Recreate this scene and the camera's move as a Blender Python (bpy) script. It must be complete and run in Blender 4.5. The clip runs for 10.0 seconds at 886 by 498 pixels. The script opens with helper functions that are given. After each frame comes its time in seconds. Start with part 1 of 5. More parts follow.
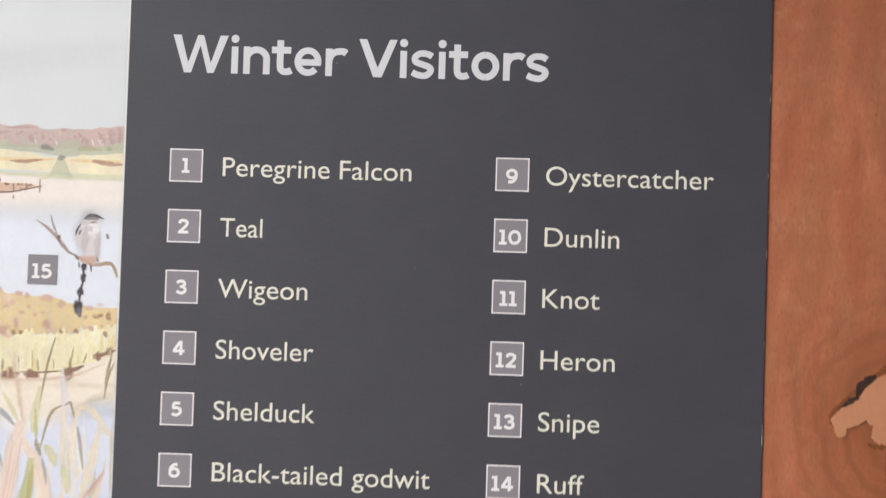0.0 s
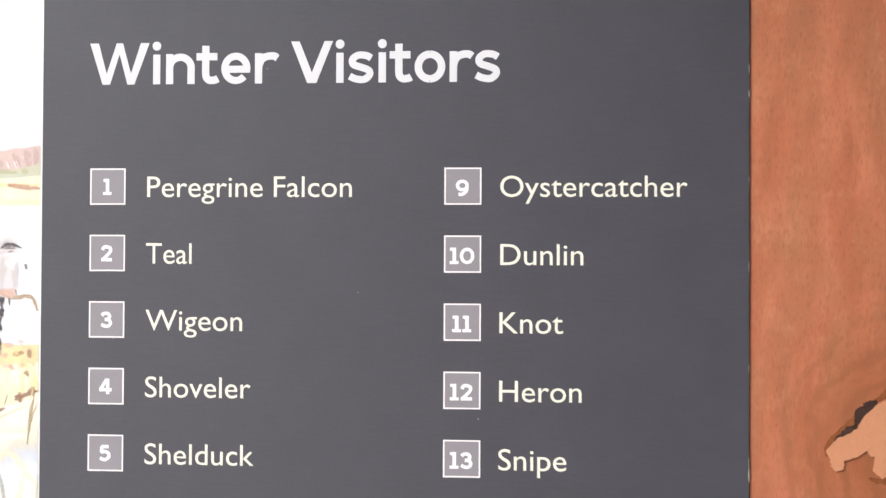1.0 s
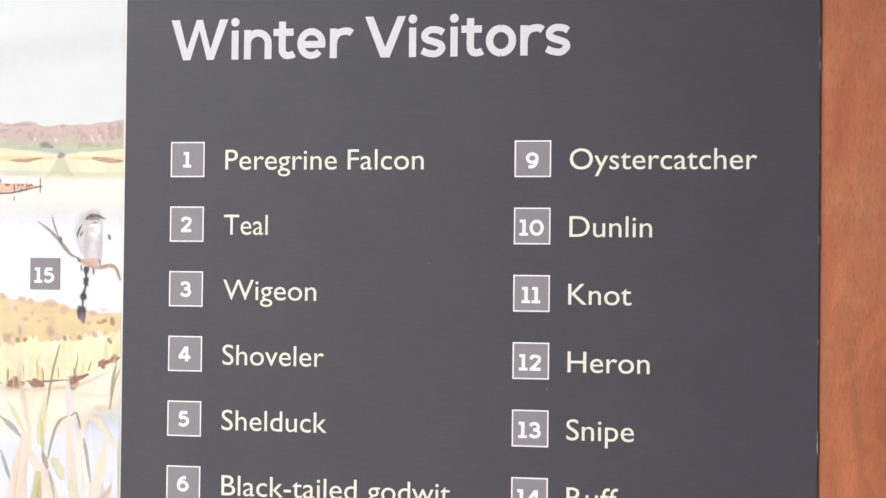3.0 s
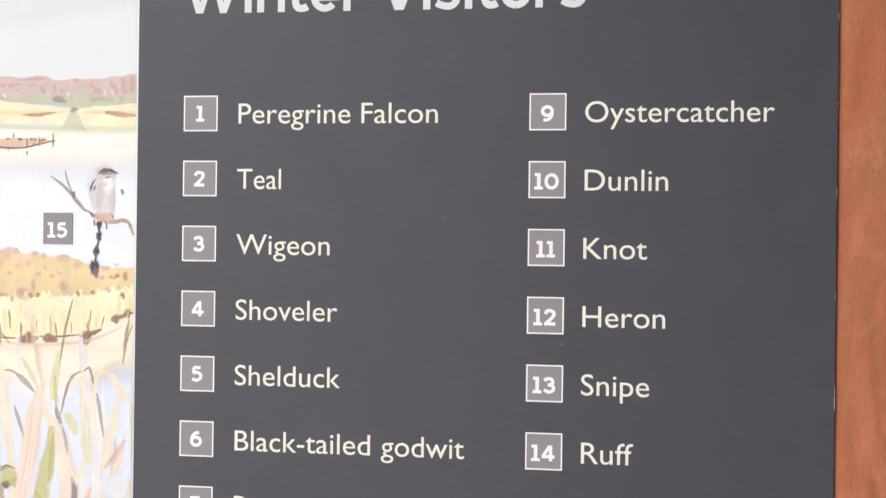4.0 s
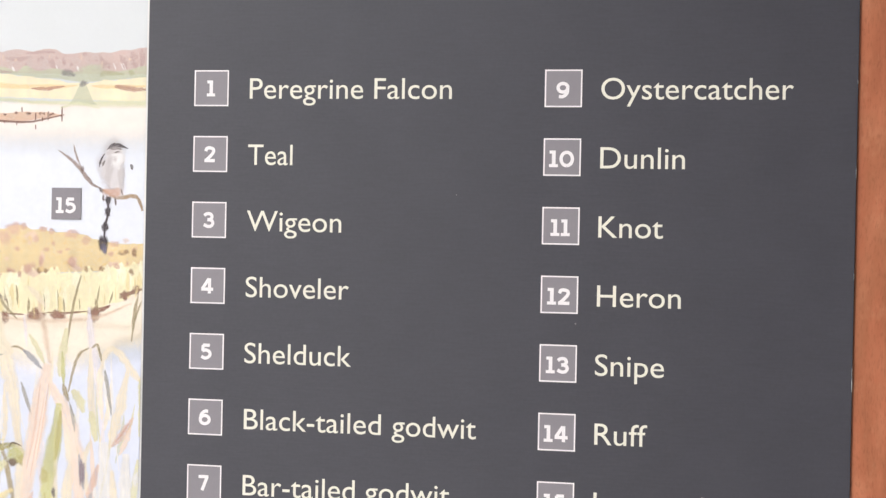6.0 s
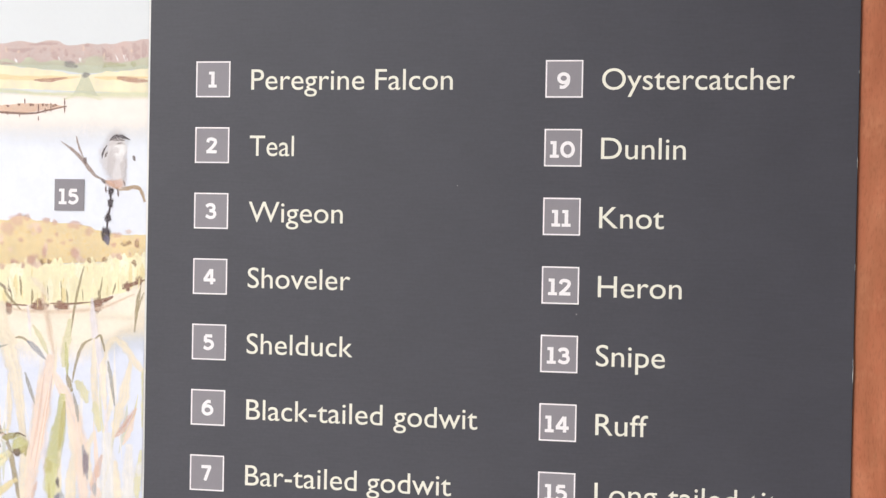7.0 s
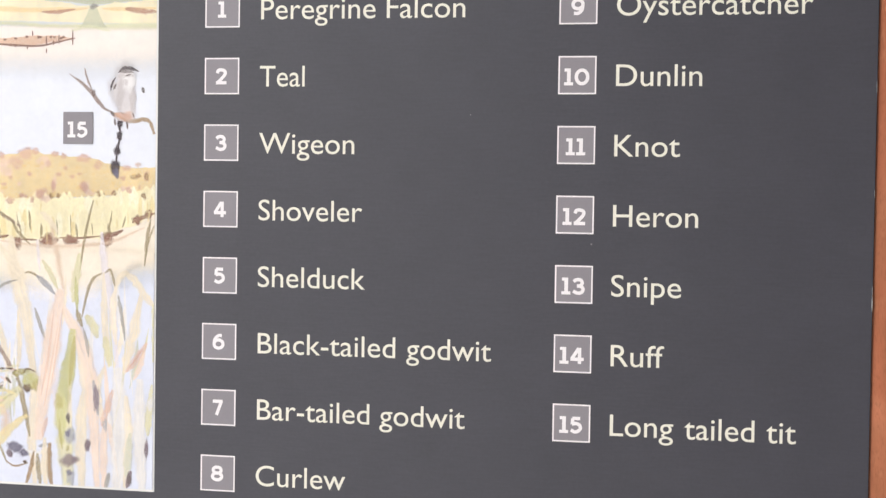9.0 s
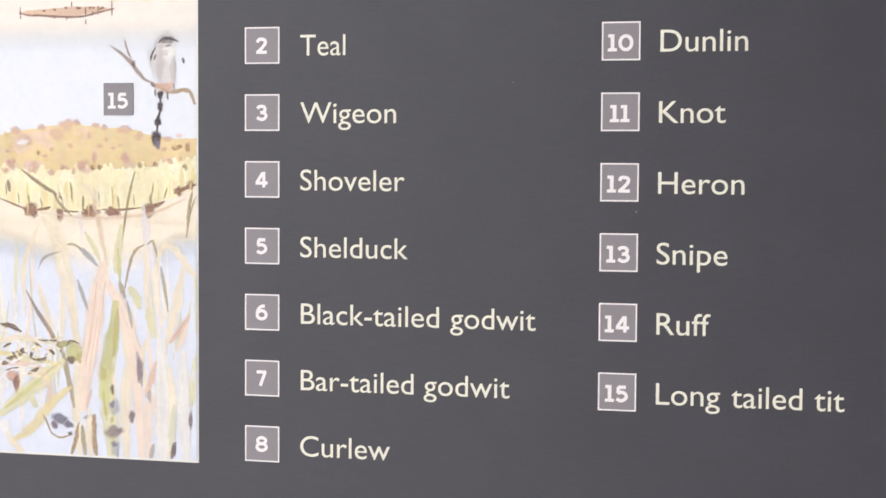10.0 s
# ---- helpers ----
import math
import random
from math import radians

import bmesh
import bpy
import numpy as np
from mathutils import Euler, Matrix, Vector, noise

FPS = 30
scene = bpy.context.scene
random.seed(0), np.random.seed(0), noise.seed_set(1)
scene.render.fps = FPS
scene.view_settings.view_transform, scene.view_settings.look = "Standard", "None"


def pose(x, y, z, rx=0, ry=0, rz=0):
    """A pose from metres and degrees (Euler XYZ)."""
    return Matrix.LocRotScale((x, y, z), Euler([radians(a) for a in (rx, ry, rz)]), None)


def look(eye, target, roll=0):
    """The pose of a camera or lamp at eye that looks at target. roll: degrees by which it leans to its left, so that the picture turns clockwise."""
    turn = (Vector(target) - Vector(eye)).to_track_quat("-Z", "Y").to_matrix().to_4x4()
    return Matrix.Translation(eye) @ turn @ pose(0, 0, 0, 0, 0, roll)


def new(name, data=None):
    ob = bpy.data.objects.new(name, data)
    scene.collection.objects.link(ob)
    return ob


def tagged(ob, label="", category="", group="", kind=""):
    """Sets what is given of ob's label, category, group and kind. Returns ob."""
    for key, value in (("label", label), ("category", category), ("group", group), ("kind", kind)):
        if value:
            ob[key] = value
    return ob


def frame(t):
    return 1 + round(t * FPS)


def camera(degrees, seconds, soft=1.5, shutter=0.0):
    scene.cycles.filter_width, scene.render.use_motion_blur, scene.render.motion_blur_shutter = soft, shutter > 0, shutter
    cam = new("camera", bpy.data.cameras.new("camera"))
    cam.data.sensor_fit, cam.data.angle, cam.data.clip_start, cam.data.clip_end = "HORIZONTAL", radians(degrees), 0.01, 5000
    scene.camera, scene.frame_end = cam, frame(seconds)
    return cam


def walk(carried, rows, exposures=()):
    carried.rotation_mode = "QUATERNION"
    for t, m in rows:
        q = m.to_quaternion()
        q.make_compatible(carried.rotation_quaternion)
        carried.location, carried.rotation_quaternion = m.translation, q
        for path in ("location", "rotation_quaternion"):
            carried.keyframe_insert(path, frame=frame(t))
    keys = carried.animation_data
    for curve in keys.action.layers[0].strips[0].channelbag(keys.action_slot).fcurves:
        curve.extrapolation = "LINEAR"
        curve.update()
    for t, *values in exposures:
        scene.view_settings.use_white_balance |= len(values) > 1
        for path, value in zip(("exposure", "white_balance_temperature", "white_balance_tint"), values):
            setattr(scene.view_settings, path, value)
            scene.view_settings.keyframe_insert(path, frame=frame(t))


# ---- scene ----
cam = camera(31.51, 10.0, soft=1.35, shutter=0.35)

# ---- camera and walk ----
PATH = [
    (0, (0.20114, -0.96009, 1.51837), (0.17992, -0.46087, 1.53646), 1.844),
    (0.1, (0.22773, -0.93728, 1.52122), (0.19673, -0.43866, 1.54148), 2.179),
    (0.2, (0.24952, -0.91658, 1.52577), (0.21919, -0.41795, 1.54713), 1.952),
    (0.3, (0.26828, -0.90340, 1.53157), (0.23070, -0.40512, 1.54913), 1.661),
    (0.4, (0.28297, -0.88797, 1.53533), (0.23762, -0.39016, 1.54642), 1.293),
    (0.5, (0.29149, -0.87689, 1.53698), (0.24124, -0.37951, 1.54647), 1.263),
    (0.7, (0.28577, -0.87043, 1.54041), (0.23523, -0.37306, 1.54863), 0.647),
    (1, (0.28121, -0.86150, 1.54738), (0.22889, -0.36435, 1.55772), 0.290),
    (1.2, (0.28745, -0.85264, 1.55164), (0.22300, -0.35682, 1.55565), 0.193),
    (1.5, (0.29301, -0.85028, 1.53925), (0.21166, -0.35705, 1.54944), 0.343),
    (2, (0.30177, -0.85913, 1.53777), (0.22076, -0.36588, 1.54966), 0.661),
    (2.2, (0.30349, -0.86181, 1.54045), (0.22192, -0.36857, 1.54830), 0.636),
    (3.3, (0.30989, -0.86945, 1.52861), (0.21878, -0.37788, 1.53662), 0.659),
    (3.5, (0.30803, -0.86839, 1.52353), (0.21762, -0.37665, 1.52871), 0.757),
    (4, (0.31165, -0.86169, 1.52041), (0.21581, -0.37096, 1.52218), 0.731),
    (4.5, (0.31171, -0.85961, 1.52403), (0.21480, -0.36917, 1.51522), 0.866),
    (5, (0.31656, -0.85850, 1.51930), (0.21707, -0.36857, 1.51115), 0.807),
    (5.5, (0.31435, -0.84516, 1.51866), (0.21319, -0.35557, 1.51032), 0.919),
    (5.7, (0.30683, -0.84825, 1.51492), (0.20883, -0.35795, 1.51343), 0.987),
    (6.8, (0.30245, -0.85515, 1.51660), (0.20663, -0.36446, 1.51027), 1.202),
    (7, (0.31218, -0.85155, 1.51800), (0.21070, -0.36200, 1.51108), 1.043),
    (7.5, (0.31625, -0.85311, 1.51328), (0.21151, -0.36427, 1.50537), 0.823),
    (8, (0.30727, -0.85964, 1.51193), (0.20782, -0.36975, 1.50148), 0.800),
    (8.5, (0.30691, -0.85805, 1.49889), (0.20627, -0.36837, 1.48947), 0.851),
    (9, (0.31137, -0.84111, 1.49276), (0.20549, -0.35267, 1.47815), 0.860),
    (9.5, (0.30486, -0.84174, 1.50250), (0.19916, -0.35348, 1.48192), 0.519),
    (10, (0.30336, -0.83737, 1.49564), (0.18820, -0.35153, 1.46925), 0.344),
]
EXPOSURES = [(t, e + 0.2) for t, e in ((0, 0.66), (0.5, 1.0), (1.0, 1.21), (2.0, 1.09), (3.5, 0.94), (5.5, 0.9), (7.5, 0.9), (10, 0.83))]
PANEL = (0.0535, 0.0532, 0.0665)
TILE_RGB = (131, 127, 134)
walk(cam, [(t, look(eye, target, roll)) for t, eye, target, roll in PATH], EXPOSURES)

# ---- light: overcast daylight from the side left open by the added walls ----
world = bpy.data.worlds.new("world")
scene.world = world
world.use_nodes = True
wn = world.node_tree
sky = wn.nodes.new("ShaderNodeTexSky")
sky.sky_type, sky.sun_disc = "NISHITA", False
sky.sun_elevation, sky.sun_rotation = radians(40), radians(235)
sky.dust_density, sky.air_density = 3.0, 1.0
calm = wn.nodes.new("ShaderNodeHueSaturation")
calm.inputs["Saturation"].default_value = 0.6
wn.links.new(sky.outputs[0], calm.inputs["Color"])
wn.links.new(calm.outputs[0], wn.nodes["Background"].inputs["Color"])
wn.nodes["Background"].inputs["Strength"].default_value = 0.10
sun = new("sun", bpy.data.lights.new("sun", "SUN"))
sun.data.energy, sun.data.angle, sun.data.color = 1.5, radians(25), (1.0, 0.99, 0.97)
sun.matrix_world = look((-3.28, -2.29, 4.86), (0, 0, 1.5))

# ---- materials ----
MM = 0.001
TOP = 1.6  # height of the first row of numbers


def lin(r, g, b):
    return tuple(((c / 255 + 0.055) / 1.055) ** 2.4 if c > 10 else c / 3294 for c in (r, g, b))


class Nodes:
    def __init__(self, name):
        self.mat = bpy.data.materials.new(name)
        self.mat.use_nodes = True
        self.t = self.mat.node_tree
        self.bsdf = self.t.nodes["Principled BSDF"]
        self.pos = self.t.nodes.new("ShaderNodeTexCoord").outputs["Object"]

    def link(self, a, b):
        self.t.links.new(a, b)

    def noise(self, scale, stretch=(1, 1, 1), detail=4.0, rough=0.55, vector=None):
        m = self.t.nodes.new("ShaderNodeMapping")
        m.inputs["Scale"].default_value = stretch
        self.link(vector or self.pos, m.inputs["Vector"])
        n = self.t.nodes.new("ShaderNodeTexNoise")
        n.inputs["Scale"].default_value, n.inputs["Detail"].default_value = scale, detail
        n.inputs["Roughness"].default_value = rough
        self.link(m.outputs[0], n.inputs["Vector"])
        return n.outputs["Fac"]

    def ramp(self, fac, *stops):
        r = self.t.nodes.new("ShaderNodeValToRGB")
        e = r.color_ramp.elements
        while len(e) < len(stops):
            e.new(0.5)
        for el, (at, col) in zip(e, stops):
            el.position, el.color = at, (*col, 1) if len(col) == 3 else col
        self.link(fac, r.inputs[0])
        return r.outputs[0]

    def mix(self, fac, a, b, how="MIX"):
        m = self.t.nodes.new("ShaderNodeMix")
        m.data_type, m.blend_type = "RGBA", how
        for value, slot in ((fac, m.inputs[0]), (a, m.inputs[6]), (b, m.inputs[7])):
            if isinstance(value, (int, float)):
                slot.default_value = value
            elif isinstance(value, tuple):
                slot.default_value = (*value, 1)
            else:
                self.link(value, slot)
        return m.outputs[2]

    def math(self, op, a, b=0.0):
        m = self.t.nodes.new("ShaderNodeMath")
        m.operation = op
        for value, slot in ((a, m.inputs[0]), (b, m.inputs[1])):
            if isinstance(value, (int, float)):
                slot.default_value = value
            else:
                self.link(value, slot)
        return m.outputs[0]

    def bump(self, height, strength, distance):
        b = self.t.nodes.new("ShaderNodeBump")
        b.inputs["Strength"].default_value, b.inputs["Distance"].default_value = strength, distance
        self.link(height, b.inputs["Height"])
        self.link(b.outputs[0], self.bsdf.inputs["Normal"])

    def done(self, colour, rough, spec=0.5):
        if isinstance(colour, tuple):
            self.bsdf.inputs["Base Color"].default_value = (*colour, 1)
        else:
            self.link(colour, self.bsdf.inputs["Base Color"])
        if isinstance(rough, float):
            self.bsdf.inputs["Roughness"].default_value = rough
        else:
            self.link(rough, self.bsdf.inputs["Roughness"])
        self.bsdf.inputs["Specular IOR Level"].default_value = spec
        return self.mat


def shade(c, f):
    return tuple(min(0.92, v * f) for v in c)


def print_ink(name, c, var=0.06):
    """Printed ink under a satin film: faint mottling at two scales."""
    n = Nodes(name)
    f = n.mix(0.4, n.noise(35), n.noise(420))
    n.bump(n.noise(900, detail=2), 0.05, 0.0002)
    return n.done(n.ramp(f, (0.3, shade(c, 1 - var)), (0.7, shade(c, 1 + var))), PANEL_ROUGH)


def wash(name, c, cover=0.86, soft=False):
    """Watercolour as printed: pigment pooled in clouds and bristle streaks, thinning out at the rim of each mark."""
    n = Nodes(name)
    uv = n.t.nodes.new("ShaderNodeUVMap").outputs[0]
    cloud = n.mix(0.45, n.noise(70, detail=5), n.noise(300, detail=3))
    streak = n.noise(1.0, (3.0, 7.0, 1.0), 3.0, 0.6, uv)
    f = cloud if soft else n.mix(0.5, cloud, streak)
    dip = 0.04 if soft else 0.14
    n.link(n.ramp(f, (0.30, shade(c, 1 - dip)), (0.5, c), (0.72, shade(c, 1 + dip))), n.bsdf.inputs["Base Color"])
    n.bsdf.inputs["Roughness"].default_value = PANEL_ROUGH
    sep = n.t.nodes.new("ShaderNodeSeparateXYZ")
    n.link(uv, sep.inputs[0])
    rim = n.math("SUBTRACT", 1.0, n.math("ABSOLUTE", n.math("SUBTRACT", n.math("MULTIPLY", sep.outputs[1], 2.0), 1.0)))
    ragged = n.math("ADD", rim, n.math("MULTIPLY", n.math("SUBTRACT", n.noise(300, detail=4), 0.5), 0.1 if soft else 0.55))
    edge = n.ramp(ragged, (0.0, (0.0,) * 3), (1.0 if soft else 0.45, (1.0,) * 3))
    body = n.ramp(f, (0.3, (cover - (0.06 if soft else 0.25),) * 3), (0.6, (cover,) * 3))
    # fine print screen: cells of pigment and bare paper
    cell = n.t.nodes.new("ShaderNodeVectorMath")
    cell.operation = "SNAP"
    n.link(n.pos, cell.inputs[0])
    cell.inputs[1].default_value = (0.00007, 1.0, 0.00007)
    shift = n.t.nodes.new("ShaderNodeVectorMath")
    shift.operation = "ADD"
    n.link(cell.outputs[0], shift.inputs[0])
    shift.inputs[1].default_value = (random.random(), random.random(), random.random())
    dots = n.t.nodes.new("ShaderNodeTexWhiteNoise")
    n.link(shift.outputs[0], dots.inputs["Vector"])
    n.link(n.math("GREATER_THAN", n.math("MULTIPLY", edge, body), dots.outputs["Value"]), n.bsdf.inputs["Alpha"])
    return n.mat


PANEL_ROUGH = 0.37


def panel_film():
    """Charcoal print under a faintly ribbed satin film."""
    n = Nodes("panel_charcoal")
    rib = n.noise(1.0, (70, 1, 900), 2.0, 0.6)
    f = n.mix(0.33, n.mix(0.5, n.noise(30), n.noise(520)), rib)
    n.bump(n.mix(0.7, rib, n.noise(800, detail=2)), 0.08, 0.0002)
    rough = n.ramp(n.noise(45, detail=3), (0.3, (PANEL_ROUGH - 0.03,) * 3), (0.7, (PANEL_ROUGH + 0.04,) * 3))
    return n.done(n.ramp(f, (0.3, shade(PANEL, 0.86)), (0.7, shade(PANEL, 1.17))), rough)


MAT_PANEL = panel_film()
MAT_PAPER = print_ink("painting_paper", (0.625, 0.65, 0.68), 0.02)
MAT_BORDER = print_ink("white_margin", (0.76, 0.755, 0.75), 0.01)
MAT_TITLE = print_ink("title_white", (0.605, 0.61, 0.65), 0.01)
MAT_NAME = print_ink("lettering_cream", (0.725, 0.71, 0.625), 0.02)
MAT_TILE = print_ink("tile_mauve_grey", lin(*TILE_RGB), 0.05)
MAT_RIM = print_ink("tile_rim_white", (0.80, 0.765, 0.79), 0.02)
MAT_DIGIT = print_ink("digit_white", (0.78, 0.75, 0.78), 0.01)
MAT_SPECK = print_ink("pale_speck", (0.20, 0.19, 0.20), 0.2)
MAT_CHIP = print_ink("bare_chipped_edge", (0.45, 0.45, 0.44), 0.1)

KNOT = (0.437, 1.452)


def wood_stain():
    n = Nodes("orange_stained_wood")
    sep = n.t.nodes.new("ShaderNodeSeparateXYZ")
    n.link(n.pos, sep.inputs[0])
    dx, dz = n.math("SUBTRACT", sep.outputs[0], KNOT[0]), n.math("SUBTRACT", sep.outputs[2], KNOT[1])
    r2 = n.math("ADD", n.math("MULTIPLY", dx, dx), n.math("MULTIPLY", n.math("MULTIPLY", dz, dz), 0.55))
    # the grain runs round the knot
    bend = n.math("SUBTRACT", 1.0, n.math("DIVIDE", 0.0011, n.math("ADD", r2, 0.0004)))
    flow = n.math("MULTIPLY", dx, bend)
    v = n.t.nodes.new("ShaderNodeCombineXYZ")
    n.link(flow, v.inputs[0])
    n.link(sep.outputs[1], v.inputs[1])
    n.link(sep.outputs[2], v.inputs[2])
    grain = n.noise(1.0, (70, 30, 16), 4.0, 0.55, v.outputs[0])
    fibre = n.noise(1.0, (1000, 200, 260), 2.0, 0.6, v.outputs[0])
    blotch = n.noise(24, (1, 1, 0.7), 4.0, 0.6)
    base = n.ramp(grain, (0.25, WOOD_DARK), (0.5, WOOD_MID), (0.78, WOOD_LIGHT))
    base = n.mix(n.ramp(blotch, (0.38, (0.0,) * 3), (0.66, (0.8,) * 3)), base, WOOD_RED)
    # olive-brown weathering in long soft patches, and paler rubbed flecks
    worn = n.noise(1.0, (52, 30, 17), 4.0, 0.6, v.outputs[0])
    base = n.mix(n.ramp(worn, (0.42, (0.0,) * 3), (0.68, (0.5,) * 3)), base, (0.275, 0.120, 0.056))
    fleck = n.mix(0.5, n.noise(1.0, (420, 60, 150), 3.0, 0.65), n.noise(55, detail=2))
    base = n.mix(n.ramp(fleck, (0.53, (0.0,) * 3), (0.68, (0.25,) * 3)), base, (0.56, 0.27, 0.15))
    base = n.mix(n.ramp(fibre, (0.33, (0.32,) * 3), (0.48, (0.0,) * 3)), base, shade(WOOD_DARK, 0.75))
    radius = n.math("ADD", n.math("SQRT", r2), n.math("MULTIPLY", n.noise(24, detail=4), 0.034))
    rings = n.math("SINE", n.math("MULTIPLY", radius, 430.0))
    near = n.ramp(r2, (0.0003, (1.0,) * 3), (0.0052, (0.0,) * 3))
    swirl = n.mix(n.ramp(rings, (0.1, (0.0,) * 3), (0.95, (0.8,) * 3)), base, (0.215, 0.082, 0.036))
    base = n.mix(near, base, swirl)
    core = n.ramp(n.math("ADD", r2, n.math("MULTIPLY", n.math("SUBTRACT", n.noise(60, detail=3), 0.5), 0.0016)), (0.0004, (0.7,) * 3), (0.0024, (0.0,) * 3))
    base = n.mix(core, base, (0.245, 0.074, 0.026))
    n.bump(n.mix(0.3, grain, fibre), 0.3, 0.001)
    return n.done(base, 0.55, 0.4)


WOOD_DARK, WOOD_MID, WOOD_LIGHT, WOOD_RED = (0.268, 0.086, 0.039), (0.412, 0.139, 0.070), (0.520, 0.196, 0.108), (0.395, 0.118, 0.058)
MAT_WOOD = wood_stain()


def plain(name, c, rough, scale, var=0.12, bump=0.3, depth=0.002, spec=0.5):
    n = Nodes(name)
    f = n.mix(0.5, n.noise(scale), n.noise(scale * 9))
    n.bump(f, bump, depth)
    return n.done(n.ramp(f, (0.3, shade(c, 1 - var)), (0.7, shade(c, 1 + var))), rough, spec)


MAT_FILLER = plain("tan_wood_filler", (0.475, 0.215, 0.118), 0.7, 60, 0.09, 0.35, 0.0007, 0.25)
MAT_CREVICE_SHADE = plain("painted_crevice_shade", (0.050, 0.029, 0.023), 0.9, 200, 0.5, 0.6, 0.001, 0.1)
MAT_KNOT_SHADE = plain("brown_knot_rim_and_shade", (0.20, 0.07, 0.028), 0.95, 60, 0.3, 0.3, 0.001, 0.1)
MAT_WALL = plain("cream_painted_wall", (0.62, 0.53, 0.41), 0.8, 12, 0.06, 0.3)
# dark surface of the added, unseen walls and roof
MAT_BLOCKER = plain("dark_light_blocker", (0.08, 0.065, 0.052), 0.8, 6, 0.25)
MAT_GROUND = plain("pale_bounce_ground", (0.66, 0.64, 0.605), 0.9, 3, 0.25, 0.6, 0.02)


# ---- building helpers ----
def part(name, bm, material, parent, label=""):
    me = bpy.data.meshes.new(name)
    bm.to_mesh(me)
    bm.free()
    me.materials.append(material)
    ob = new(name, me)
    ob.parent = parent
    return tagged(ob, label)


def box(x0, x1, y0, y1, z0, z1, bevel=0.0, segments=2):
    bm = bmesh.new()
    bmesh.ops.create_cube(bm, size=1)
    bmesh.ops.transform(bm, verts=bm.verts, matrix=Matrix.LocRotScale(((x0 + x1) / 2, (y0 + y1) / 2, (z0 + z1) / 2), None, (x1 - x0, y1 - y0, z1 - z0)))
    if bevel:
        bmesh.ops.bevel(bm, geom=list(bm.edges), offset=bevel, segments=segments, affect="EDGES")
    return bm


def thing(name, label, category, kind="", group=""):
    return tagged(new(name), label, category, group, kind)


# ---- setting ----
WALL_Y = 0.0040
# Ground is unseen; its pale tone bounces light into the panel's lower half
ground = part("ground", box(-150, 150, -150, 150, -0.3, 0.0), MAT_GROUND, None, "unseen ground, kept pale to bounce light onto the panel")
tagged(ground, kind="structure", category="ground")
wall = part("wall_north", box(-2.5, 2.65, WALL_Y, 0.20, 0.0, 2.6), MAT_WALL, None, "cream painted wall behind the notice board")
tagged(wall, kind="structure", category="wall")
# Unseen walls and roof, added to darken the panel's right and top
south_blocker = part("unseen_wall_south", box(-0.15, 2.65, -2.75, -2.6, 0.0, 2.6), MAT_BLOCKER, None, "unseen dark wall facing the notice board, added to block light")
tagged(south_blocker, kind="structure", category="wall")
roof = part("unseen_ceiling", box(-0.35, 2.65, -2.75, 0.2, 2.6, 2.7), MAT_BLOCKER, None, "unseen dark roof added to block the upper sky")
tagged(roof, kind="structure", category="roof")
side = part("unseen_wall_east", box(2.5, 2.65, -2.6, WALL_Y, 0.0, 2.6), MAT_BLOCKER, None, "unseen dark side wall added to keep light off the right")
tagged(side, kind="structure", category="wall")

# ---- wooden backing board ----
PANEL_L, PANEL_R, PANEL_B, PANEL_T = -0.520, 0.3571, TOP - 0.330, TOP + 0.150
WOOD_Y = 0.0011
backing = thing("backing_board", "orange-brown stained wooden backing board with a filled knot", "board")
part("board", box(-0.610, 0.4492, WOOD_Y, WALL_Y, TOP - 0.420, TOP + 0.240, 0.0012), MAT_WOOD, backing)


def ribbon(bm, pts, width, tip, y, wob, steps=14):
    """A flat brush stroke along points in millimetres from the first number, tapering to its tips."""
    p = [Vector(q) for q in pts]
    if len(p) == 2:
        p.insert(1, (p[0] + p[1]) / 2)
    ends = [2 * p[0] - p[1]] + p + [2 * p[-1] - p[-2]]
    line, per = [], steps // (len(p) - 1) + 2
    for i in range(1, len(ends) - 2):
        a, b, c, d = ends[i - 1 : i + 3]
        for k in range(per):
            s = k / per
            line.append(0.5 * (2 * b + (c - a) * s + (2 * a - 5 * b + 4 * c - d) * s * s + (3 * b - a - 3 * c + d) * s**3))
    line.append(p[-1])
    last, left, right, seed = len(line) - 1, [], [], random.random() * 90
    for k, q in enumerate(line):
        way = (line[min(k + 1, last)] - line[max(k - 1, 0)]).normalized()
        s = k / last
        w = width / 2 * (tip + (1 - tip) * min(1.0, 3.2 * min(s, 1 - s) + 0.02))
        n = Vector((-way.y, way.x))
        for side_verts, sg in ((left, 1), (right, -1)):
            e = q + n * sg * w * (1 + wob * 1.6 * noise.noise((k * 0.55, sg * 5.0, seed)))
            side_verts.append(bm.verts.new((e.x * MM, y, TOP + e.y * MM)))
    uv, start = bm.loops.layers.uv.verify(), random.random() * 50
    for k in range(last):
        f = bm.faces.new((left[k], right[k], right[k + 1], left[k + 1]))
        for loop, (a, b) in zip(f.loops, ((k, 0), (k, 1), (k + 1, 1), (k + 1, 0))):
            loop[uv].uv = (start + a / last, b)


